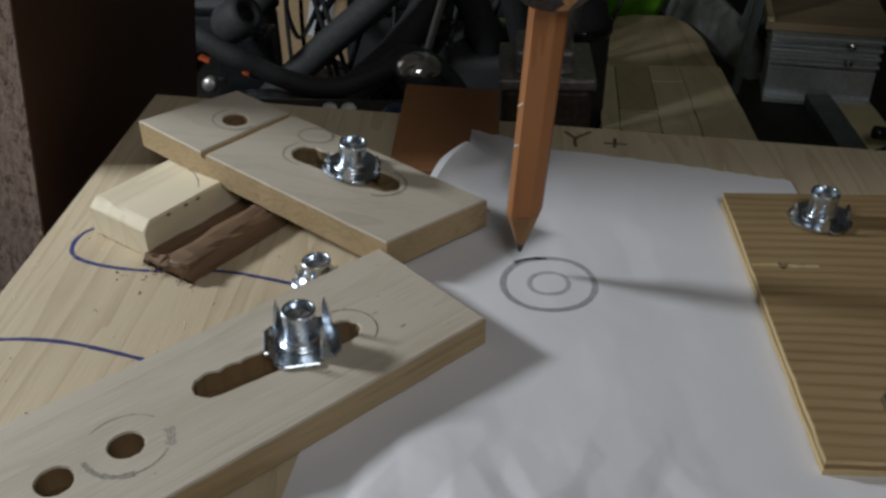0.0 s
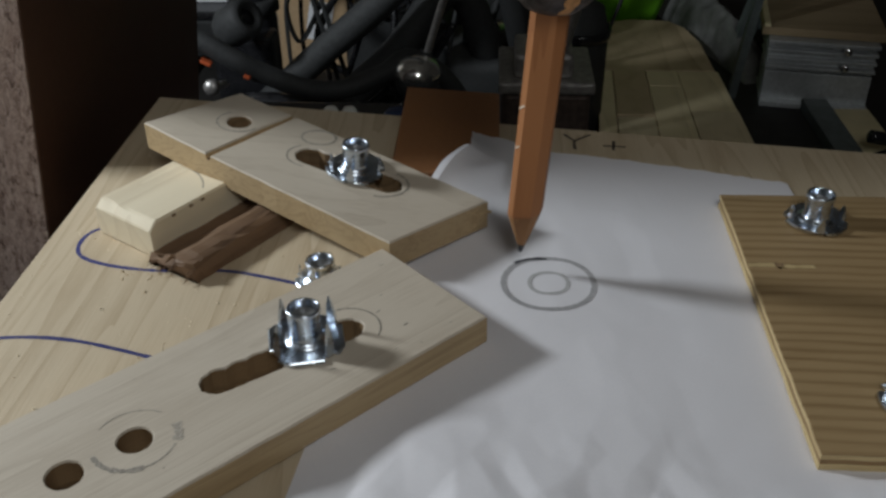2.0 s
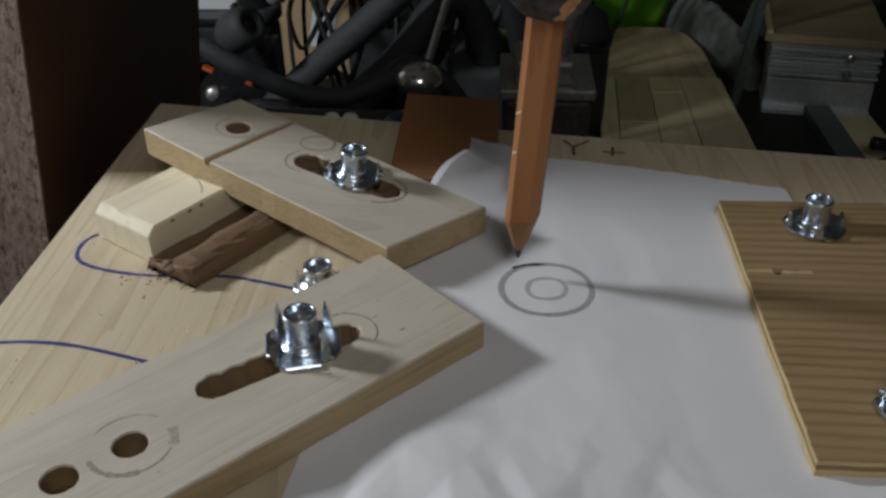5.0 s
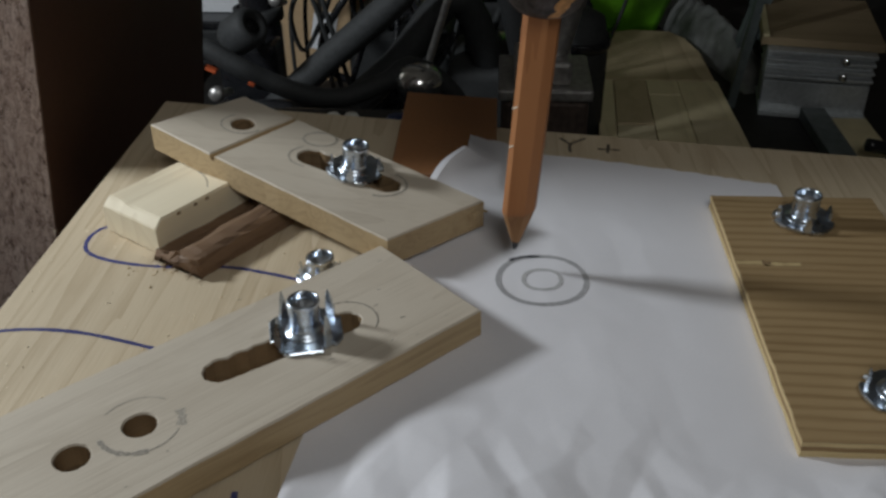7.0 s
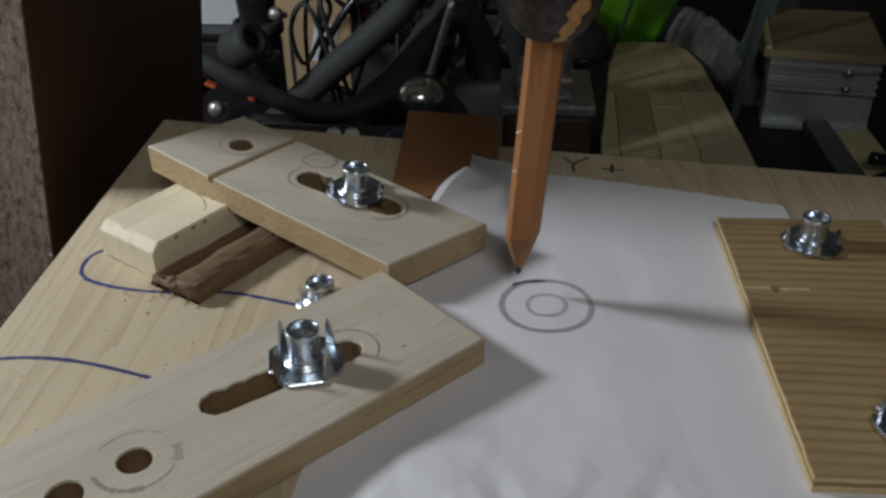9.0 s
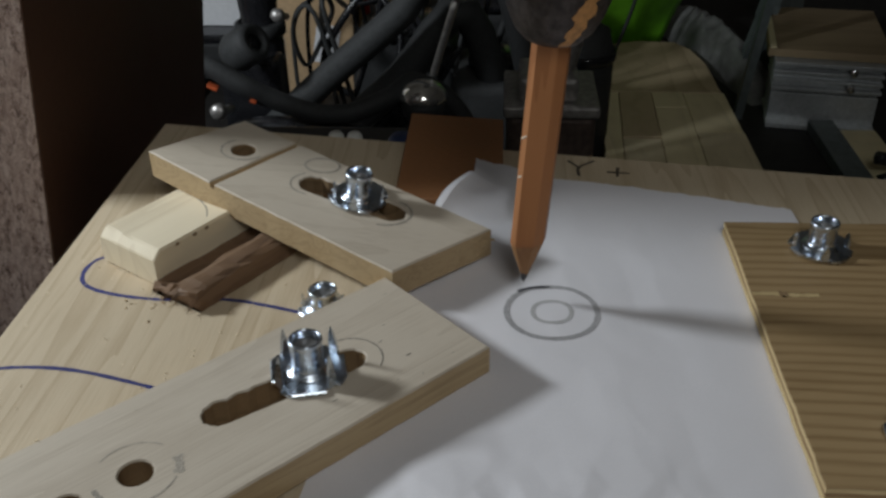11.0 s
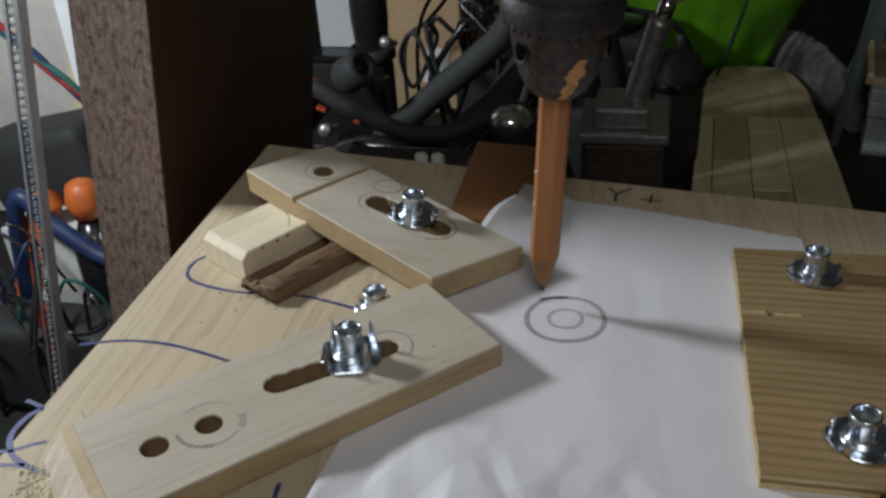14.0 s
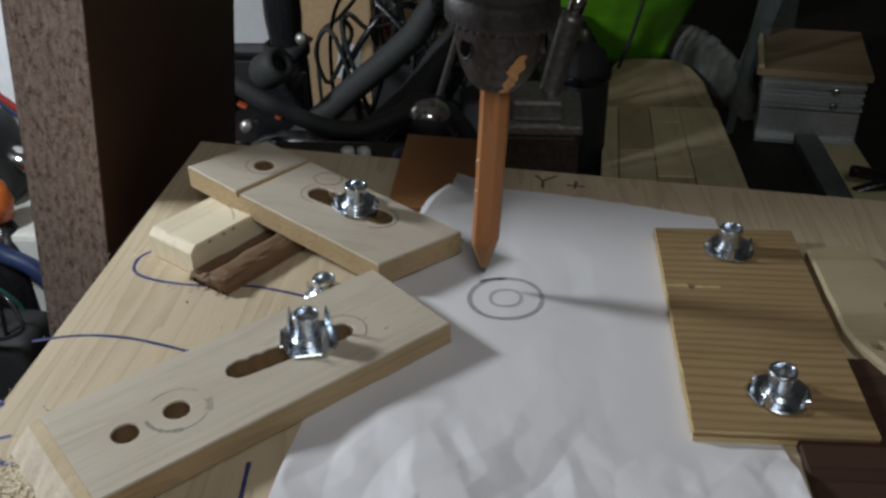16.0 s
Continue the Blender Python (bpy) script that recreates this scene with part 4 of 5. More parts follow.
roll = thing("cable_roll", Matrix.Translation((-0.128, 0.735, -0.068)) @ Matrix.Rotation(radians(35), 4, "X") @ Matrix.Rotation(radians(50), 4, "Y"), "black cable roll in the clutter", "roll")
part("outer", lathe([(0.0070, -0.014), (0.0130, -0.016), (0.0160, -0.010), (0.0160, 0.010), (0.0130, 0.016), (0.0070, 0.014)], 30, closed=True), BLACK_RUBBER, roll, "", True)
part("hub", lathe([(0.0068, -0.012), (0.0068, 0.012)], 24), BLACK_GLOSS, roll, "", True)
roll_post = thing("black_stand", Matrix.Translation((-0.135, 0.775, -0.22)), "black plastic stand behind the cable roll", "stand")
part("post", box(0.05, 0.03, 0.13, 0, 0, 0.065, 0.005), BLACK_GLOSS, roll_post)

bottle = thing("dark_bottle", Matrix.Translation((-0.147, 0.86, -0.22)) @ Matrix.Diagonal((0.60, 0.60, 1, 1)), "glossy dark bottle with a bright highlight", "bottle")
part("body", lathe([(0.030, 0.0), (0.034, 0.004), (0.034, 0.112), (0.032, 0.118), (0.028, 0.122), (0.028, 0.140), (0.031, 0.160), (0.031, 0.25)], 36), BLACK_GLOSS, bottle, "", True)
part("collar", lathe([(0.030, 0.119), (0.0385, 0.121), (0.0385, 0.131), (0.030, 0.133)], 36, closed=True), BLACK_RUBBER, bottle, "black collar", True)
under = thing("black_case", Matrix.Translation((-0.245, 1.09, -0.22)), "flat black case under the white carton", "case")
part("body", box(0.12, 0.09, 0.044, 0, 0, 0.0222, 0.004), BLACK_RUBBER, under)
part("lid", box(0.124, 0.094, 0.010, 0, 0, 0.049, 0.003), BLACK_GLOSS, under, "glossy black lid")
pale = thing("white_carton", Matrix.Translation((-0.252, 1.10, -0.1658)), "white carton behind the bottle", "carton")
part("carton", box(0.055, 0.05, 0.22, 0, 0, 0.11, 0.002), WHITE_LABEL, pale)

for x, y, z, mat in ((-0.127, 0.648, -0.084, IRON), (-0.108, 0.70, -0.096, IRON), (-0.112, 0.79, -0.060, IRON)):
    bolt = thing("bolt", Matrix.Translation((x, y, z)) @ Matrix.Rotation(radians(70), 4, "X"), "small steel bolt in the clutter", "bolt", "bolts in the clutter")
    part("head", lathe([(0.0030, -0.002), (0.0058, -0.001), (0.0058, 0.004), (0.0040, 0.006)], 18), mat, bolt, "", True)
    part("shank", lathe([(0.0032, -0.03), (0.0032, -0.002)], 14), mat, bolt, "", True)
for x, y, z, s in ((-0.150, 0.690, -0.058, 1.0), (-0.128, 0.645, -0.064, 0.8), (-0.102, 0.652, -0.077, 0.5)):
    clip = mesh_object("orange_clip", box(0.010 * s, 0.006, 0.0026, 0, 0, 0, 0.0008), RED_ORANGE)
    clip.matrix_world = Matrix.Translation((x, y, z)) @ Matrix.Rotation(radians(25), 4, "Y")
    tagged(clip, "small orange plastic clip on the black bar", "clip", "orange clips")

carton = thing("cardboard_box", Matrix.Translation((-0.128, 1.05, -0.22)), "brown cardboard box with a white paper label", "box")
part("carton", box(0.085, 0.09, 0.21, 0, 0, 0.105, 0.002), CARD, carton)
part("paper_label", box(0.026, 0.0006, 0.044, 0.012, -0.0456, 0.058, rot=Matrix.Rotation(radians(12), 4, "Y")), WHITE_LABEL, carton, "white paper label")
part("flap", box(0.085, 0.05, 0.003, 0, -0.060, 0.213, rot=Matrix.Rotation(radians(-20), 4, "X")), CARD, carton, "open cardboard flap")
box_b = thing("cardboard_box", Matrix.Translation((0.010, 1.20, -0.22)), "plain brown cardboard box in shade", "box")
part("carton", box(0.16, 0.10, 0.17, 0, 0, 0.085, 0.002), CARD, box_b)

for k, pts in enumerate((
    [(-0.139, 0.95, -0.220), (-0.137, 0.95, -0.120), (-0.111, 0.95, -0.092), (-0.091, 0.95, -0.070), (-0.06, 0.96, -0.03), (-0.02, 0.97, -0.21)],
    [(-0.100, 0.96, -0.220), (-0.108, 0.95, -0.136), (-0.100, 0.94, -0.085), (-0.078, 0.95, -0.104), (-0.060, 0.95, -0.075), (-0.03, 0.95, -0.22)],
    [(-0.120, 0.93, -0.22), (-0.118, 0.93, -0.110), (-0.100, 0.93, -0.060), (-0.072, 0.93, -0.050), (-0.05, 0.95, -0.22)],
    [(-0.075, 1.0, -0.22), (-0.080, 0.99, -0.14), (-0.068, 0.98, -0.09), (-0.040, 0.98, -0.06), (0.0, 1.0, -0.22)],
)):
    rod("cable", pts, 0.0022 + 0.0006 * (k % 2), (BLACK_RUBBER, IRON, BLACK_GLOSS, BLACK_RUBBER)[k], "thin dark cable looping through the clutter", "cable", 8)
rod("red_lead", [(-0.110, 1.24, -0.22), (-0.112, 1.22, -0.11), (-0.085, 1.20, -0.085), (-0.055, 1.22, -0.11), (-0.05, 1.24, -0.22)], 0.011, RED_PLASTIC, "red plastic lead in the clutter", "lead", 10)
for x in (-0.022, -0.011):
    cap = thing("white_pot", Matrix.Translation((x, 0.535, -0.060)), "small white plastic pot beyond the bench edge", "pot", "white pots")
    part("cap", lathe([(0.003, 0), (0.0046, 0.001), (0.0046, 0.011), (0.0034, 0.013), (0.0, 0.0132)], 16), WHITE_PLASTIC, cap, "", True)
ledge = thing("tool_tray", Matrix.Translation((-0.01, 0.54, -0.22)), "black tool tray behind the bench", "tray")
part("tray", box(0.15, 0.06, 0.157, 0, 0.01, 0.0785, 0.003), BLACK_GLOSS, ledge)
knob_b = thing("blue_pot", Matrix.Translation((0.017, 0.535, -0.063)), "small blue plastic pot beyond the bench edge", "pot")
part("cap", lathe([(0.005, 0), (0.0085, 0.002), (0.0085, 0.012), (0.006, 0.015)], 18), BLUE_PLASTIC, knob_b, "", True)

# dark machine bodies that fill the back
for x, y, w, d, h, lab in ((-0.02, 0.93, 0.10, 0.10, 0.13, "dark machine housing in the clutter"), (0.075, 0.86, 0.09, 0.10, 0.115, "dark motor housing behind the vice"), (0.06, 1.05, 0.16, 0.10, 0.12, "dark tool case on the shelf"), (-0.165, 0.70, 0.06, 0.08, 0.10, "dark housing beside the panel")):
    m = thing("machine_housing", Matrix.Translation((x, y, -0.22)), lab, "housing", "dark housings")
    part("case", box(w, d, h * 0.8, 0, 0, h * 0.4, 0.012, 3), BLACK_RUBBER, m, "", True)
    part("cover", lathe([(0.3 * w, 0.0), (0.36 * w, 0.004), (0.34 * w, 0.012), (0.12 * w, 0.016)], 28, place=Matrix.Translation((0.0, 0.0, h * 0.78))), BLACK_GLOSS, m, "glossy round cover", True)
    part("screw", lathe([(0.0, -0.001), (0.0035, 0.0), (0.0035, 0.002), (0.0, 0.003)], 12, place=Matrix.Translation((0.28 * w, -d / 2, h * 0.55)) @ Matrix.Rotation(radians(90), 4, "X")), IRON, m, "dull screw head")
rnd = random.Random(77)
for k in range(10):
    x, y = rnd.uniform(-0.05, 0.05), rnd.uniform(0.82, 0.93)
    pts = [(x, y, -0.215)]
    for i in range(5):
        pts.append((pts[-1][0] + rnd.uniform(-0.045, 0.045), y + rnd.uniform(-0.03, 0.03), -0.20 + rnd.uniform(0.02, 0.16)))
    pts.append((x + rnd.uniform(-0.08, 0.08), y, -0.215))
    rod("cable", pts, rnd.uniform(0.0016, 0.0042), (BLACK_RUBBER, BLACK_GLOSS)[k % 2], "tangled dark cable in the clutter", "cable", 8, steps=6)
motor = thing("round_motor", Matrix.Translation((0.150, 0.87, -0.22)), "round black motor beside the plank", "motor")
part("case", lathe([(0.018, 0), (0.026, 0.004), (0.027, 0.100), (0.022, 0.122), (0.008, 0.130)], 32), BLACK_RUBBER, motor, "", True)
part("end_plate", lathe([(0.0285, 0.094), (0.0295, 0.096), (0.0295, 0.102), (0.0285, 0.104)], 32, closed=True), BLACK_GLOSS, motor, "glossy black end plate", True)
part("shaft", lathe([(0.004, 0.126), (0.004, 0.142), (0.003, 0.143)], 16), IRON, motor, "worn steel shaft", True)

# green bag with a dark cord
bag = thing("green_bag", Matrix.Translation((0.188, 1.17, -0.22)), "bright green plastic bag with a dark cord", "bag")
bm = bmesh.new()
rows = []
for j in range(19):
    v = j / 18
    row = []
    for i in range(25):
        u = i / 24
        x = (u - 0.5) * 0.28 * (0.50 + 0.50 * min(1.0, v * 1.5 + 0.15))
        bulge = math.sin(math.pi * u) * 0.05 * math.sin(math.pi * min(1, v * 0.8 + 0.1))
        row.append(bm.verts.new((x + 0.004 * noise.noise(Vector((u * 5, v * 5, 1))), -bulge + 0.010 * noise.noise(Vector((u * 6, v * 4, 0))), 0.26 * v)))
    rows.append(row)
back = [[bm.verts.new((q.co.x * 0.98, 0.03, q.co.z)) for q in row] for row in rows]
for grid in (rows, back):
    for a, c in zip(grid, grid[1:]):
        for i in range(24):
            bm.faces.new((a[i], a[i + 1], c[i + 1], c[i]))
for i in range(24):
    bm.faces.new((rows[0][i], rows[0][i + 1], back[0][i + 1], back[0][i]))
    bm.faces.new((rows[-1][i], rows[-1][i + 1], back[-1][i + 1], back[-1][i]))
for j in range(18):
    bm.faces.new((rows[j][0], rows[j + 1][0], back[j + 1][0], back[j][0]))
    bm.faces.new((rows[j][24], rows[j + 1][24], back[j + 1][24], back[j][24]))
part("sack", bm, GREEN_BAG, bag, "", True)
part("cord", tube([(0.045, -0.075, 0.12), (0.030, -0.078, 0.06), (0.012, -0.070, 0.0)], 0.0022, 8, 6), BLACK_RUBBER, bag, "dark cord", True)

film = thing("plastic_film", Matrix.Translation((0.322, 1.13, -0.22)) @ Matrix.Rotation(radians(16), 4, "Z"), "crumpled grey plastic film heaped by the plank", "film", kind="stuff")
bm = bmesh.new()
grid = []
for j in range(61):
    row = []
    for i in range(21):
        x, y = (i / 20 - 0.5) * 0.050, (j / 60 - 0.5) * 0.30
        h = max(0.0, 1 - (x / 0.025) ** 2) * max(0.0, 1 - (y / 0.15) ** 2) * 0.040
        f = (1 - abs(noise.noise(Vector((x * 60, y * 45, 2))))) ** 2 * 0.009 * min(1, h * 60)
        row.append(bm.verts.new((x, y, h + f + 0.001)))
    grid.append(row)
for a, c in zip(grid, grid[1:]):
    for i in range(20):
        bm.faces.new((a[i], a[i + 1], c[i + 1], c[i]))
part("film", bm, GREY_FILM, film, "", True)

# machine stand and finned heat sink stack
stand = thing("machine_stand", Matrix.Translation((0.36, 1.06, -0.22)), "grey-green painted machine stand with splayed legs", "stand")
part("leg", tube([(0.005, 0, 0.085), (-0.022, -0.02, 0.0)], 0.012, 4, 1), GREY_PAINT, stand)
part("leg", tube([(0.02, 0, 0.16), (0.000, 0.0, 0.07)], 0.012, 4, 1), GREY_PAINT, stand)
part("rail", box(0.03, 0.03, 0.20, 0.03, 0.03, 0.10, 0.002), GREY_PAINT, stand)
part("brace", tube([(-0.043, -0.115, 0.002), (-0.034, -0.112, 0.075), (-0.022, -0.108, 0.17)], 0.0058, 4, 1), GREY_PAINT, stand)
sink = thing("heat_sink", Matrix.Translation((0.399, 0.955, -0.2195)) @ Matrix.Rotation(radians(-10), 4, "Z"), "finned dull aluminium extrusion with two screws", "heat sink")
part("core", box(0.100, 0.050, 0.062, 0, 0, 0.032, 0.001), ALU, sink)
for z, d, th in ((0.066, 0.062, 0.004), (0.0575, 0.060, 0.003), (0.049, 0.060, 0.003), (0.041, 0.062, 0.003), (0.003, 0.074, 0.005)):
    part("fin", box(0.103, d, th, 0, -0.002, z, 0.0007), ALU, sink)
part("web", box(0.101, 0.003, 0.030, 0, -0.027, 0.020, 0.0006), ALU, sink, "plain aluminium web")
for k in range(2):
    part("screw", lathe([(0.0, -0.003), (0.0042, -0.002), (0.0042, 0.002), (0.003, 0.0035)], 14, place=Matrix.Translation((0.022, -0.034, 0.045 + 0.0165 * k)) @ Matrix.Rotation(radians(90), 4, "X")), CHROME, sink, "bright screw head", True)
top = thing("board_offcut", Matrix.Translation((0.402, 0.985, -0.1510)) @ Matrix.Rotation(radians(-10), 4, "Z"), "brown wooden board resting on the aluminium extrusion", "board")
part("board", slab([(-0.056, -0.050), (0.060, -0.052), (0.060, 0.090), (-0.054, 0.088)], [], 0.0003, 0.0080, 0.0008, jitter=0.0004), LID_WOOD, top)
part("edge_strip", box(0.006, 0.138, 0.0024, -0.052, 0.019, 0.0093, 0.0006), CREAM, top, "pale edge strip")
low_box = thing("grey_bar", Matrix.Translation((0.385, 0.80, -0.22)), "grey metal bar with a pale wooden strip beside it", "bar")
part("case", box(0.024, 0.150, 0.012, 0.008, 0.045, 0.0065, 0.001), GREY_PAINT, low_box)
part("strip", box(0.034, 0.130, 0.010, 0.038, 0.035, 0.0055, 0.001), CREAM, low_box, "pale wooden strip")
clamp = thing("black_clamp", Matrix.Translation((0.425, 0.80, -0.22)), "black plastic clamp with two arms", "clamp")
part("arm", tube([(-0.020, 0, 0.030), (0.0, 0, 0.026), (0.03, 0, 0.018)], 0.006, 12, 5), BLACK_GLOSS, clamp, "", True)
part("arm", tube([(-0.014, 0, 0.006), (0.008, 0, 0.014), (0.03, 0, 0.018)], 0.006, 12, 5), BLACK_GLOSS, clamp, "", True)
stub = thing("metal_stub", Matrix.Translation((0.262, 0.70, -0.1995)), "short shiny metal stub on the plank", "stub")
part("pin", tube([(-0.012, 0, 0.006), (0.0, 0, 0.006)], 0.006, 14, 1), CHROME, stub, "", True)
part("pin_body", tube([(0.0, 0, 0.006), (0.022, -0.004, 0.006)], 0.0052, 14, 1), IRON, stub, "", True)

# left of the panel
strip = thing("perforated_strip", Matrix.Translation((-0.289, 0.50, -0.05)) @ Matrix.Rotation(radians(11), 4, "Y"), "galvanised perforated steel strip standing upright", "metal strip")
bm = bmesh.new()
slab([(-0.0048, -0.33), (0.0048, -0.33), (0.0048, 0.33), (-0.0048, 0.33)], [circle_loop(0.0005, -0.315 + 0.0062 * k, 0.0014, 8) for k in range(102)], -0.001, 0.001, 0.0002, bm)
bmesh.ops.rotate(bm, verts=bm.verts, cent=(0, 0, 0), matrix=Matrix.Rotation(radians(90), 3, "X"))
part("strip", bm, GALV, strip)
part("lip", box(0.0012, 0.010, 0.66, 0.0054, 0.004, 0, 0.0003), GALV, strip, "folded lip")
cream = thing("cream_board", Matrix.Translation((-0.486, 0.83, -0.371)) @ Matrix.Rotation(radians(8), 4, "Y"), "cream-painted board leaning behind the panel", "board")
part("board", box(0.032, 0.02, 0.66, 0, 0, 0.333, 0.002), CREAM, cream)
sheet = thing("white_sheet", Matrix.Translation((-0.420, 0.80, -0.37)), "white card standing behind the strip", "card")
part("sheet", box(0.05, 0.004, 0.50, 0, 0, 0.25, 0.0006), WHITE_LABEL, sheet)
palew = thing("pale_board", Matrix.Translation((-0.55, 0.98, -0.37)), "pale grey board standing at the back", "board")
part("board", box(0.46, 0.015, 0.75, -0.04, 0, 0.375, 0.002), PALE_GREY, palew)
for k, mat in enumerate((RED_PLASTIC, TEAL_WIRE, BLUE_PLASTIC)):
    pts = []
    for i in range(25):
        u = i / 24
        a = 16 * u + k * 2.094
        pts.append((-0.330 + 0.150 * u + 0.0022 * math.cos(a), 0.55 + 0.02 * u, 0.040 - 0.150 * u - 0.05 * u * u + 0.0022 * math.sin(a)))
    w = rod("twisted_wire", pts + [(-0.17, 0.58, -0.30)], 0.0024, mat, ("red", "teal", "blue")[k] + " wire twisted with two others", "wire", 8, steps=3)
    tagged(w, group="twisted wires")
handle = thing("hand_tool", Matrix.Translation((-0.452, 0.70, -0.37)), "hand tool with an orange grip and grey collar", "hand tool")
part("grip", tube([(-0.045, 0, 0.055), (-0.020, 0, 0.115), (0.0, 0, 0.160), (0.012, 0, 0.180)], 0.019, 16, 6, taper=0.014), ORANGE_PLASTIC, handle, "", True)
part("collar", tube([(-0.066, 0, 0.005), (-0.047, 0, 0.050)], 0.020, 16, 1), ALU, handle, "grey metal collar", True)
orange_b = thing("screwdriver", Matrix.Translation((-0.402, 0.70, -0.37)), "stubby screwdriver with an orange grip", "screwdriver")
part("knob", lathe([(0.006, 0.160), (0.014, 0.164), (0.018, 0.180), (0.014, 0.198), (0.004, 0.203)], 22), ORANGE_PLASTIC, orange_b, "", True)
part("body", lathe([(0.020, 0.0), (0.024, 0.005), (0.022, 0.130), (0.010, 0.162)], 22), BLACK_GLOSS, orange_b, "dark body", True)
rod("blue_cable", [(-0.50, 0.69, -0.36), (-0.462, 0.68, -0.186), (-0.432, 0.68, -0.205), (-0.397, 0.68, -0.233), (-0.36, 0.68, -0.262), (-0.33, 0.68, -0.36)], 0.0085, BLUE_PLASTIC, "dark blue ribbed cable", "cable", 12)
case = thing("black_tool", Matrix.Translation((-0.455, 0.77, -0.37)), "black power tool body in the pile", "power tool")
part("body", box(0.13, 0.07, 0.085, -0.02, 0, 0.185, 0.018, 3, Matrix.Rotation(radians(-12), 4, "Y")), BLACK_RUBBER, case, "", True)
part("foot", box(0.05, 0.05, 0.16, -0.02, 0.01, 0.08, 0.008), BLACK_GLOSS, case)
part("nose", tube([(0.03, 0, 0.200), (0.075, 0, 0.170)], 0.016, 14, 1, taper=0.008), CHROME, case, "shiny nose", True)
junk = thing("dark_motor", Matrix.Translation((-0.43, 0.62, -0.37)), "dark motor lying in the pile", "motor")
part("case", box(0.14, 0.06, 0.10, 0.02, 0, 0.05, 0.015, 3), BLACK_RUBBER, junk, "", True)
part("end_bell", box(0.012, 0.056, 0.094, -0.055, 0, 0.05, 0.004), IRON, junk, "worn grey end bell")
for k, pts in enumerate((
    [(-0.50, 0.64, -0.27), (-0.46, 0.63, -0.19), (-0.43, 0.64, -0.22), (-0.445, 0.64, -0.27), (-0.47, 0.63, -0.25), (-0.44, 0.63, -0.28)],
    [(-0.42, 0.64, -0.27), (-0.39, 0.63, -0.235), (-0.365, 0.64, -0.27), (-0.36, 0.64, -0.36)],
    [(-0.50, 0.66, -0.36), (-0.48, 0.65, -0.22), (-0.45, 0.66, -0.20), (-0.41, 0.66, -0.27)],
)):
    rod("loose_wire", pts, 0.0018, (BLACK_RUBBER, TEAL_WIRE, BLACK_GLOSS)[k], "loose thin wire in the pile", "wire", 8)
rnd = random.Random(63)
for k in range(9):
    x, y = rnd.uniform(-0.49, -0.36), rnd.uniform(0.585, 0.64)
    pts = [(x, y, -0.371)]
    for i in range(4):
        pts.append((x + rnd.uniform(-0.035, 0.035), y + rnd.uniform(-0.015, 0.015), -0.30 + rnd.uniform(0.0, 0.11)))
    pts.append((x + rnd.uniform(-0.03, 0.03), y, -0.371))
    rod("loose_wire", pts, rnd.uniform(0.0010, 0.0028), (BLACK_RUBBER, BLUE_PLASTIC, BLACK_GLOSS, TEAL_WIRE, RED_PLASTIC)[k % 5], "loose thin " + ("black", "blue", "black", "teal", "red")[k % 5] + " wire in the pile", "wire", 8, steps=6)
tray = thing("white_tray", Matrix.Translation((-0.41, 0.70, -0.37)), "white plastic tray in the pile", "tray")
part("tray", box(0.18, 0.12, 0.15, 0.0, 0.05, 0.075, 0.006), WHITE_PLASTIC, tray)

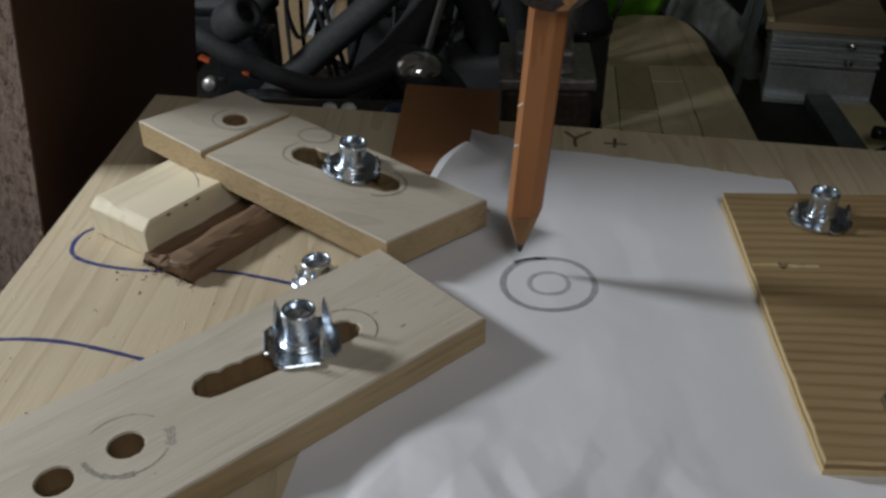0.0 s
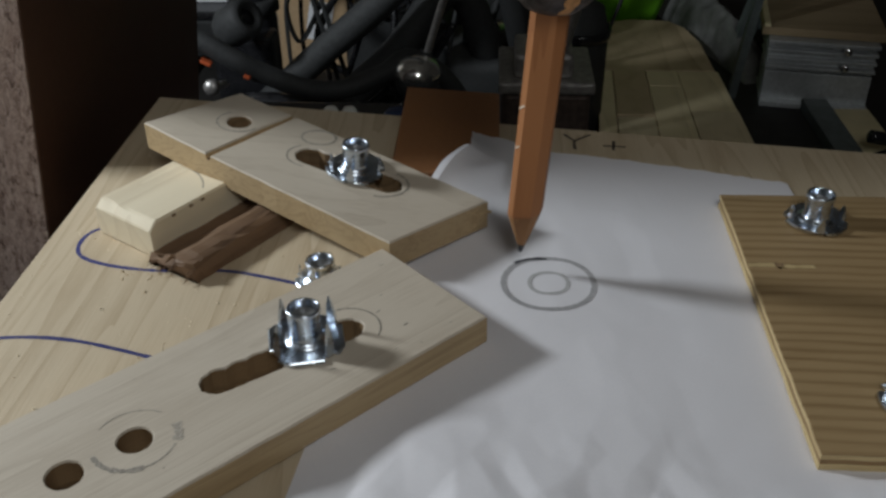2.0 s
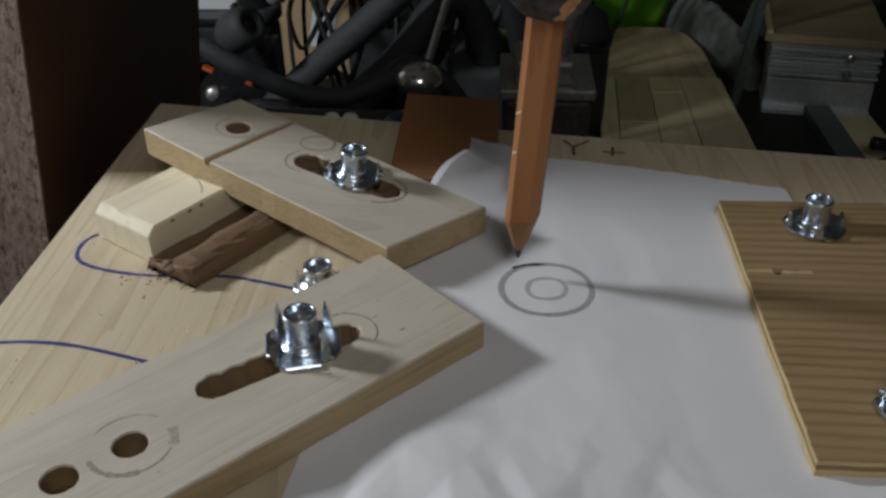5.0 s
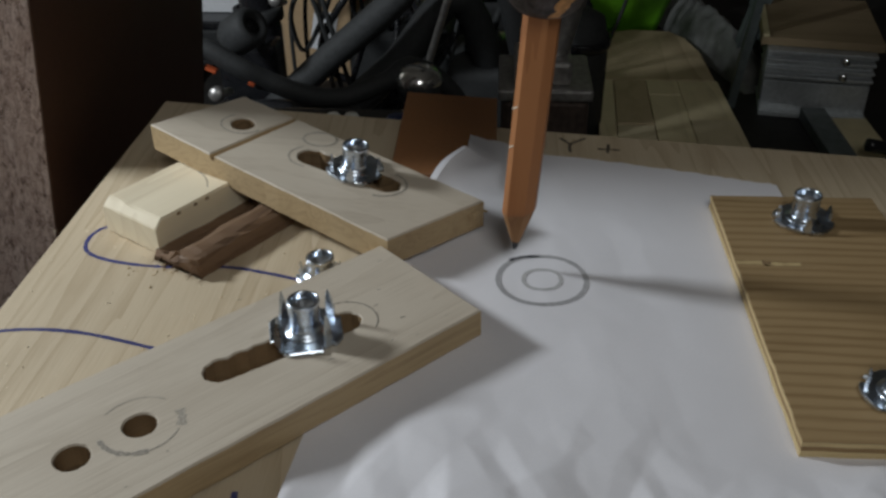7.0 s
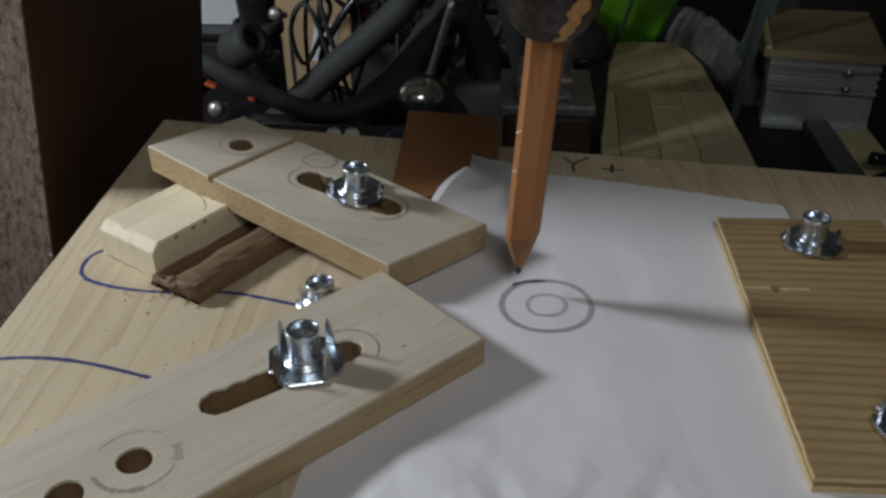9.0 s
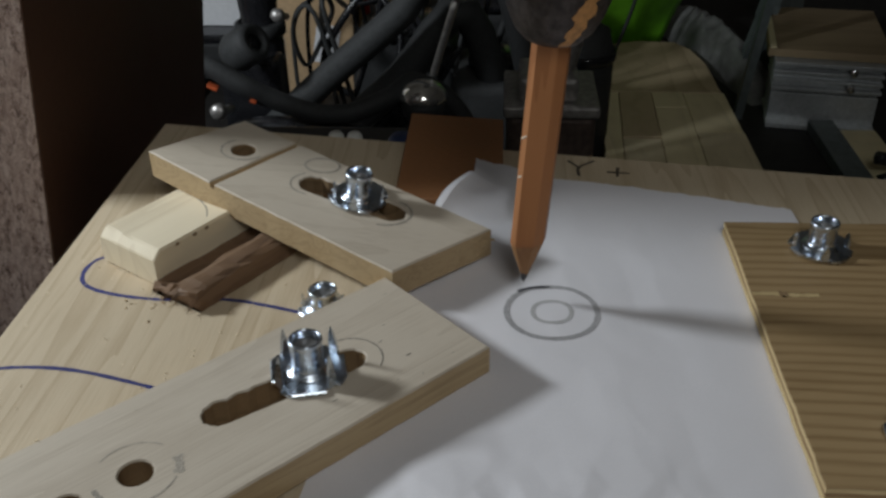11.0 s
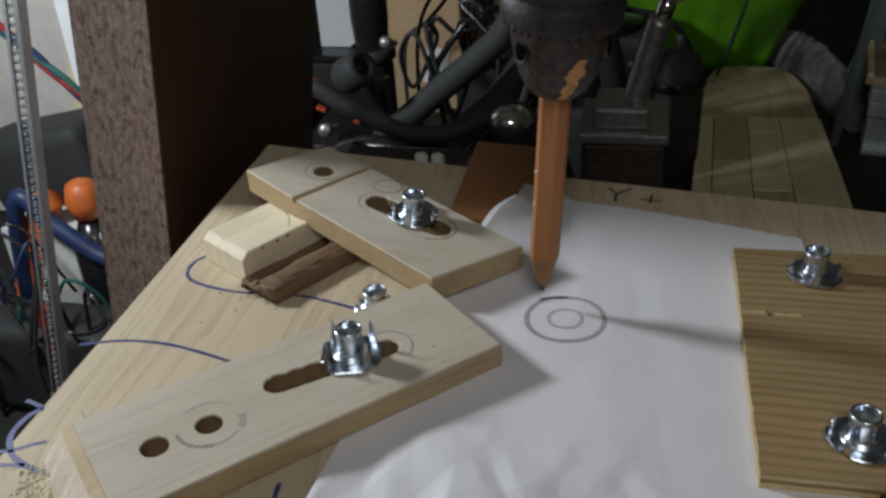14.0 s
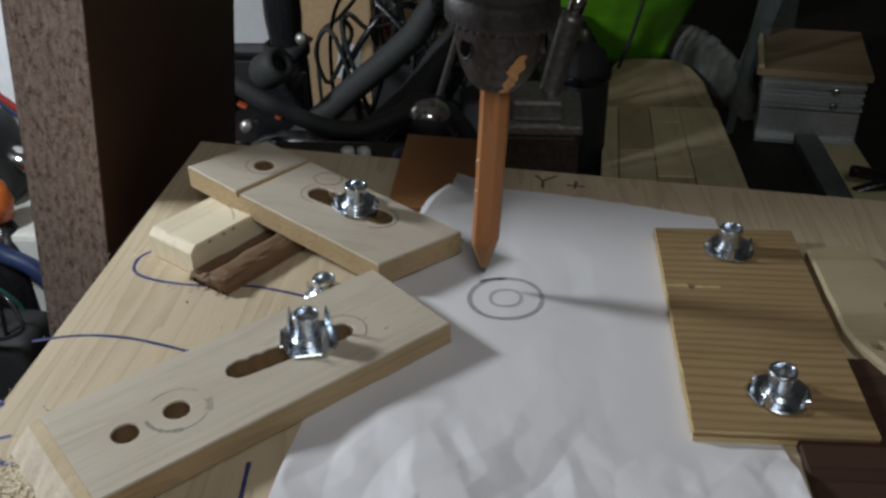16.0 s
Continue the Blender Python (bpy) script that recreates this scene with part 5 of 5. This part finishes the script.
# ---- sawdust and crumbs ----
def crumbs(name, label, n, area, mat, seed, big=1.0):
    rnd = random.Random(seed)
    bm = bmesh.new()
    for k in range(n):
        x, y = area(rnd)
        s = rnd.uniform(0.0003, 0.0011) * big
        m = Matrix.Translation((x, y, s * 0.3)) @ Euler((rnd.uniform(-0.4, 0.4), rnd.uniform(-0.4, 0.4), rnd.uniform(0, 6.3))).to_matrix().to_4x4()
        vs = [bm.verts.new(m @ Vector(q)) for q in ((-s * 1.6, -s * 0.4, 0), (s * 1.4, -s * 0.5, s * 0.1), (s * 1.7, s * 0.4, 0), (-s * 1.3, s * 0.5, s * 0.2), (0, 0, s * 0.7))]
        for a, c in ((0, 1), (1, 2), (2, 3), (3, 0)):
            bm.faces.new((vs[a], vs[c], vs[4]))
        bm.faces.new(vs[3::-1])
    return tagged(mesh_object(name, bm, mat), label, "sawdust", kind="stuff")


crumbs("sawdust", "fine pale sawdust heaped by the arm's cut end", 900, lambda r: (-0.0620 + r.gauss(0, 0.0055), 0.1840 + r.gauss(0, 0.0045)), PINE_BLOCK, 41, 0.7)
crumbs("sawdust", "thin brown sawdust swept along the arm's edge", 500, lambda r: (lambda u: (-0.066 + 0.050 * u + r.gauss(0, 0.0022), 0.2010 + 0.030 * u + r.gauss(0, 0.0022)))(r.random()), PINE_EDGE, 44, 0.28)
crumbs("sawdust", "scattered pale wood crumbs on the bench", 120, lambda r: (r.uniform(-0.092, 0.0), r.uniform(0.20, 0.33)), PINE_BLOCK, 42, 0.4)
crumbs("sawdust", "torn splinters under the block's rough end", 60, lambda r: (-0.040 + r.gauss(0, 0.006), 0.2975 + r.gauss(0, 0.004)), PINE_EDGE, 43, 0.5)

# ---- room shell ----
def wall(name, sx, sy, sz, x, y, z):
    ob = mesh_object(name, box(sx, sy, sz, x, y, z), WALL_PAINT)
    return tagged(ob, "plain dim workshop " + ("ceiling" if "ceiling" in name else "floor" if "floor" in name else "wall"), name.split("_")[0], kind="structure")


wall("wall_north", 4.2, 0.1, 2.6, 0, 2.25, 0.45)
wall("wall_south", 4.2, 0.1, 2.6, 0, -1.75, 0.45)
wall("wall_west", 0.1, 3.9, 2.6, -2.05, 0.25, 0.45)
wall("wall_east", 0.1, 3.9, 2.6, 2.05, 0.25, 0.45)
wall("floor", 4.2, 4.1, 0.1, 0, 0.25, -0.9)
wall("ceiling", 4.2, 4.1, 0.1, 0, 0.25, 1.8)
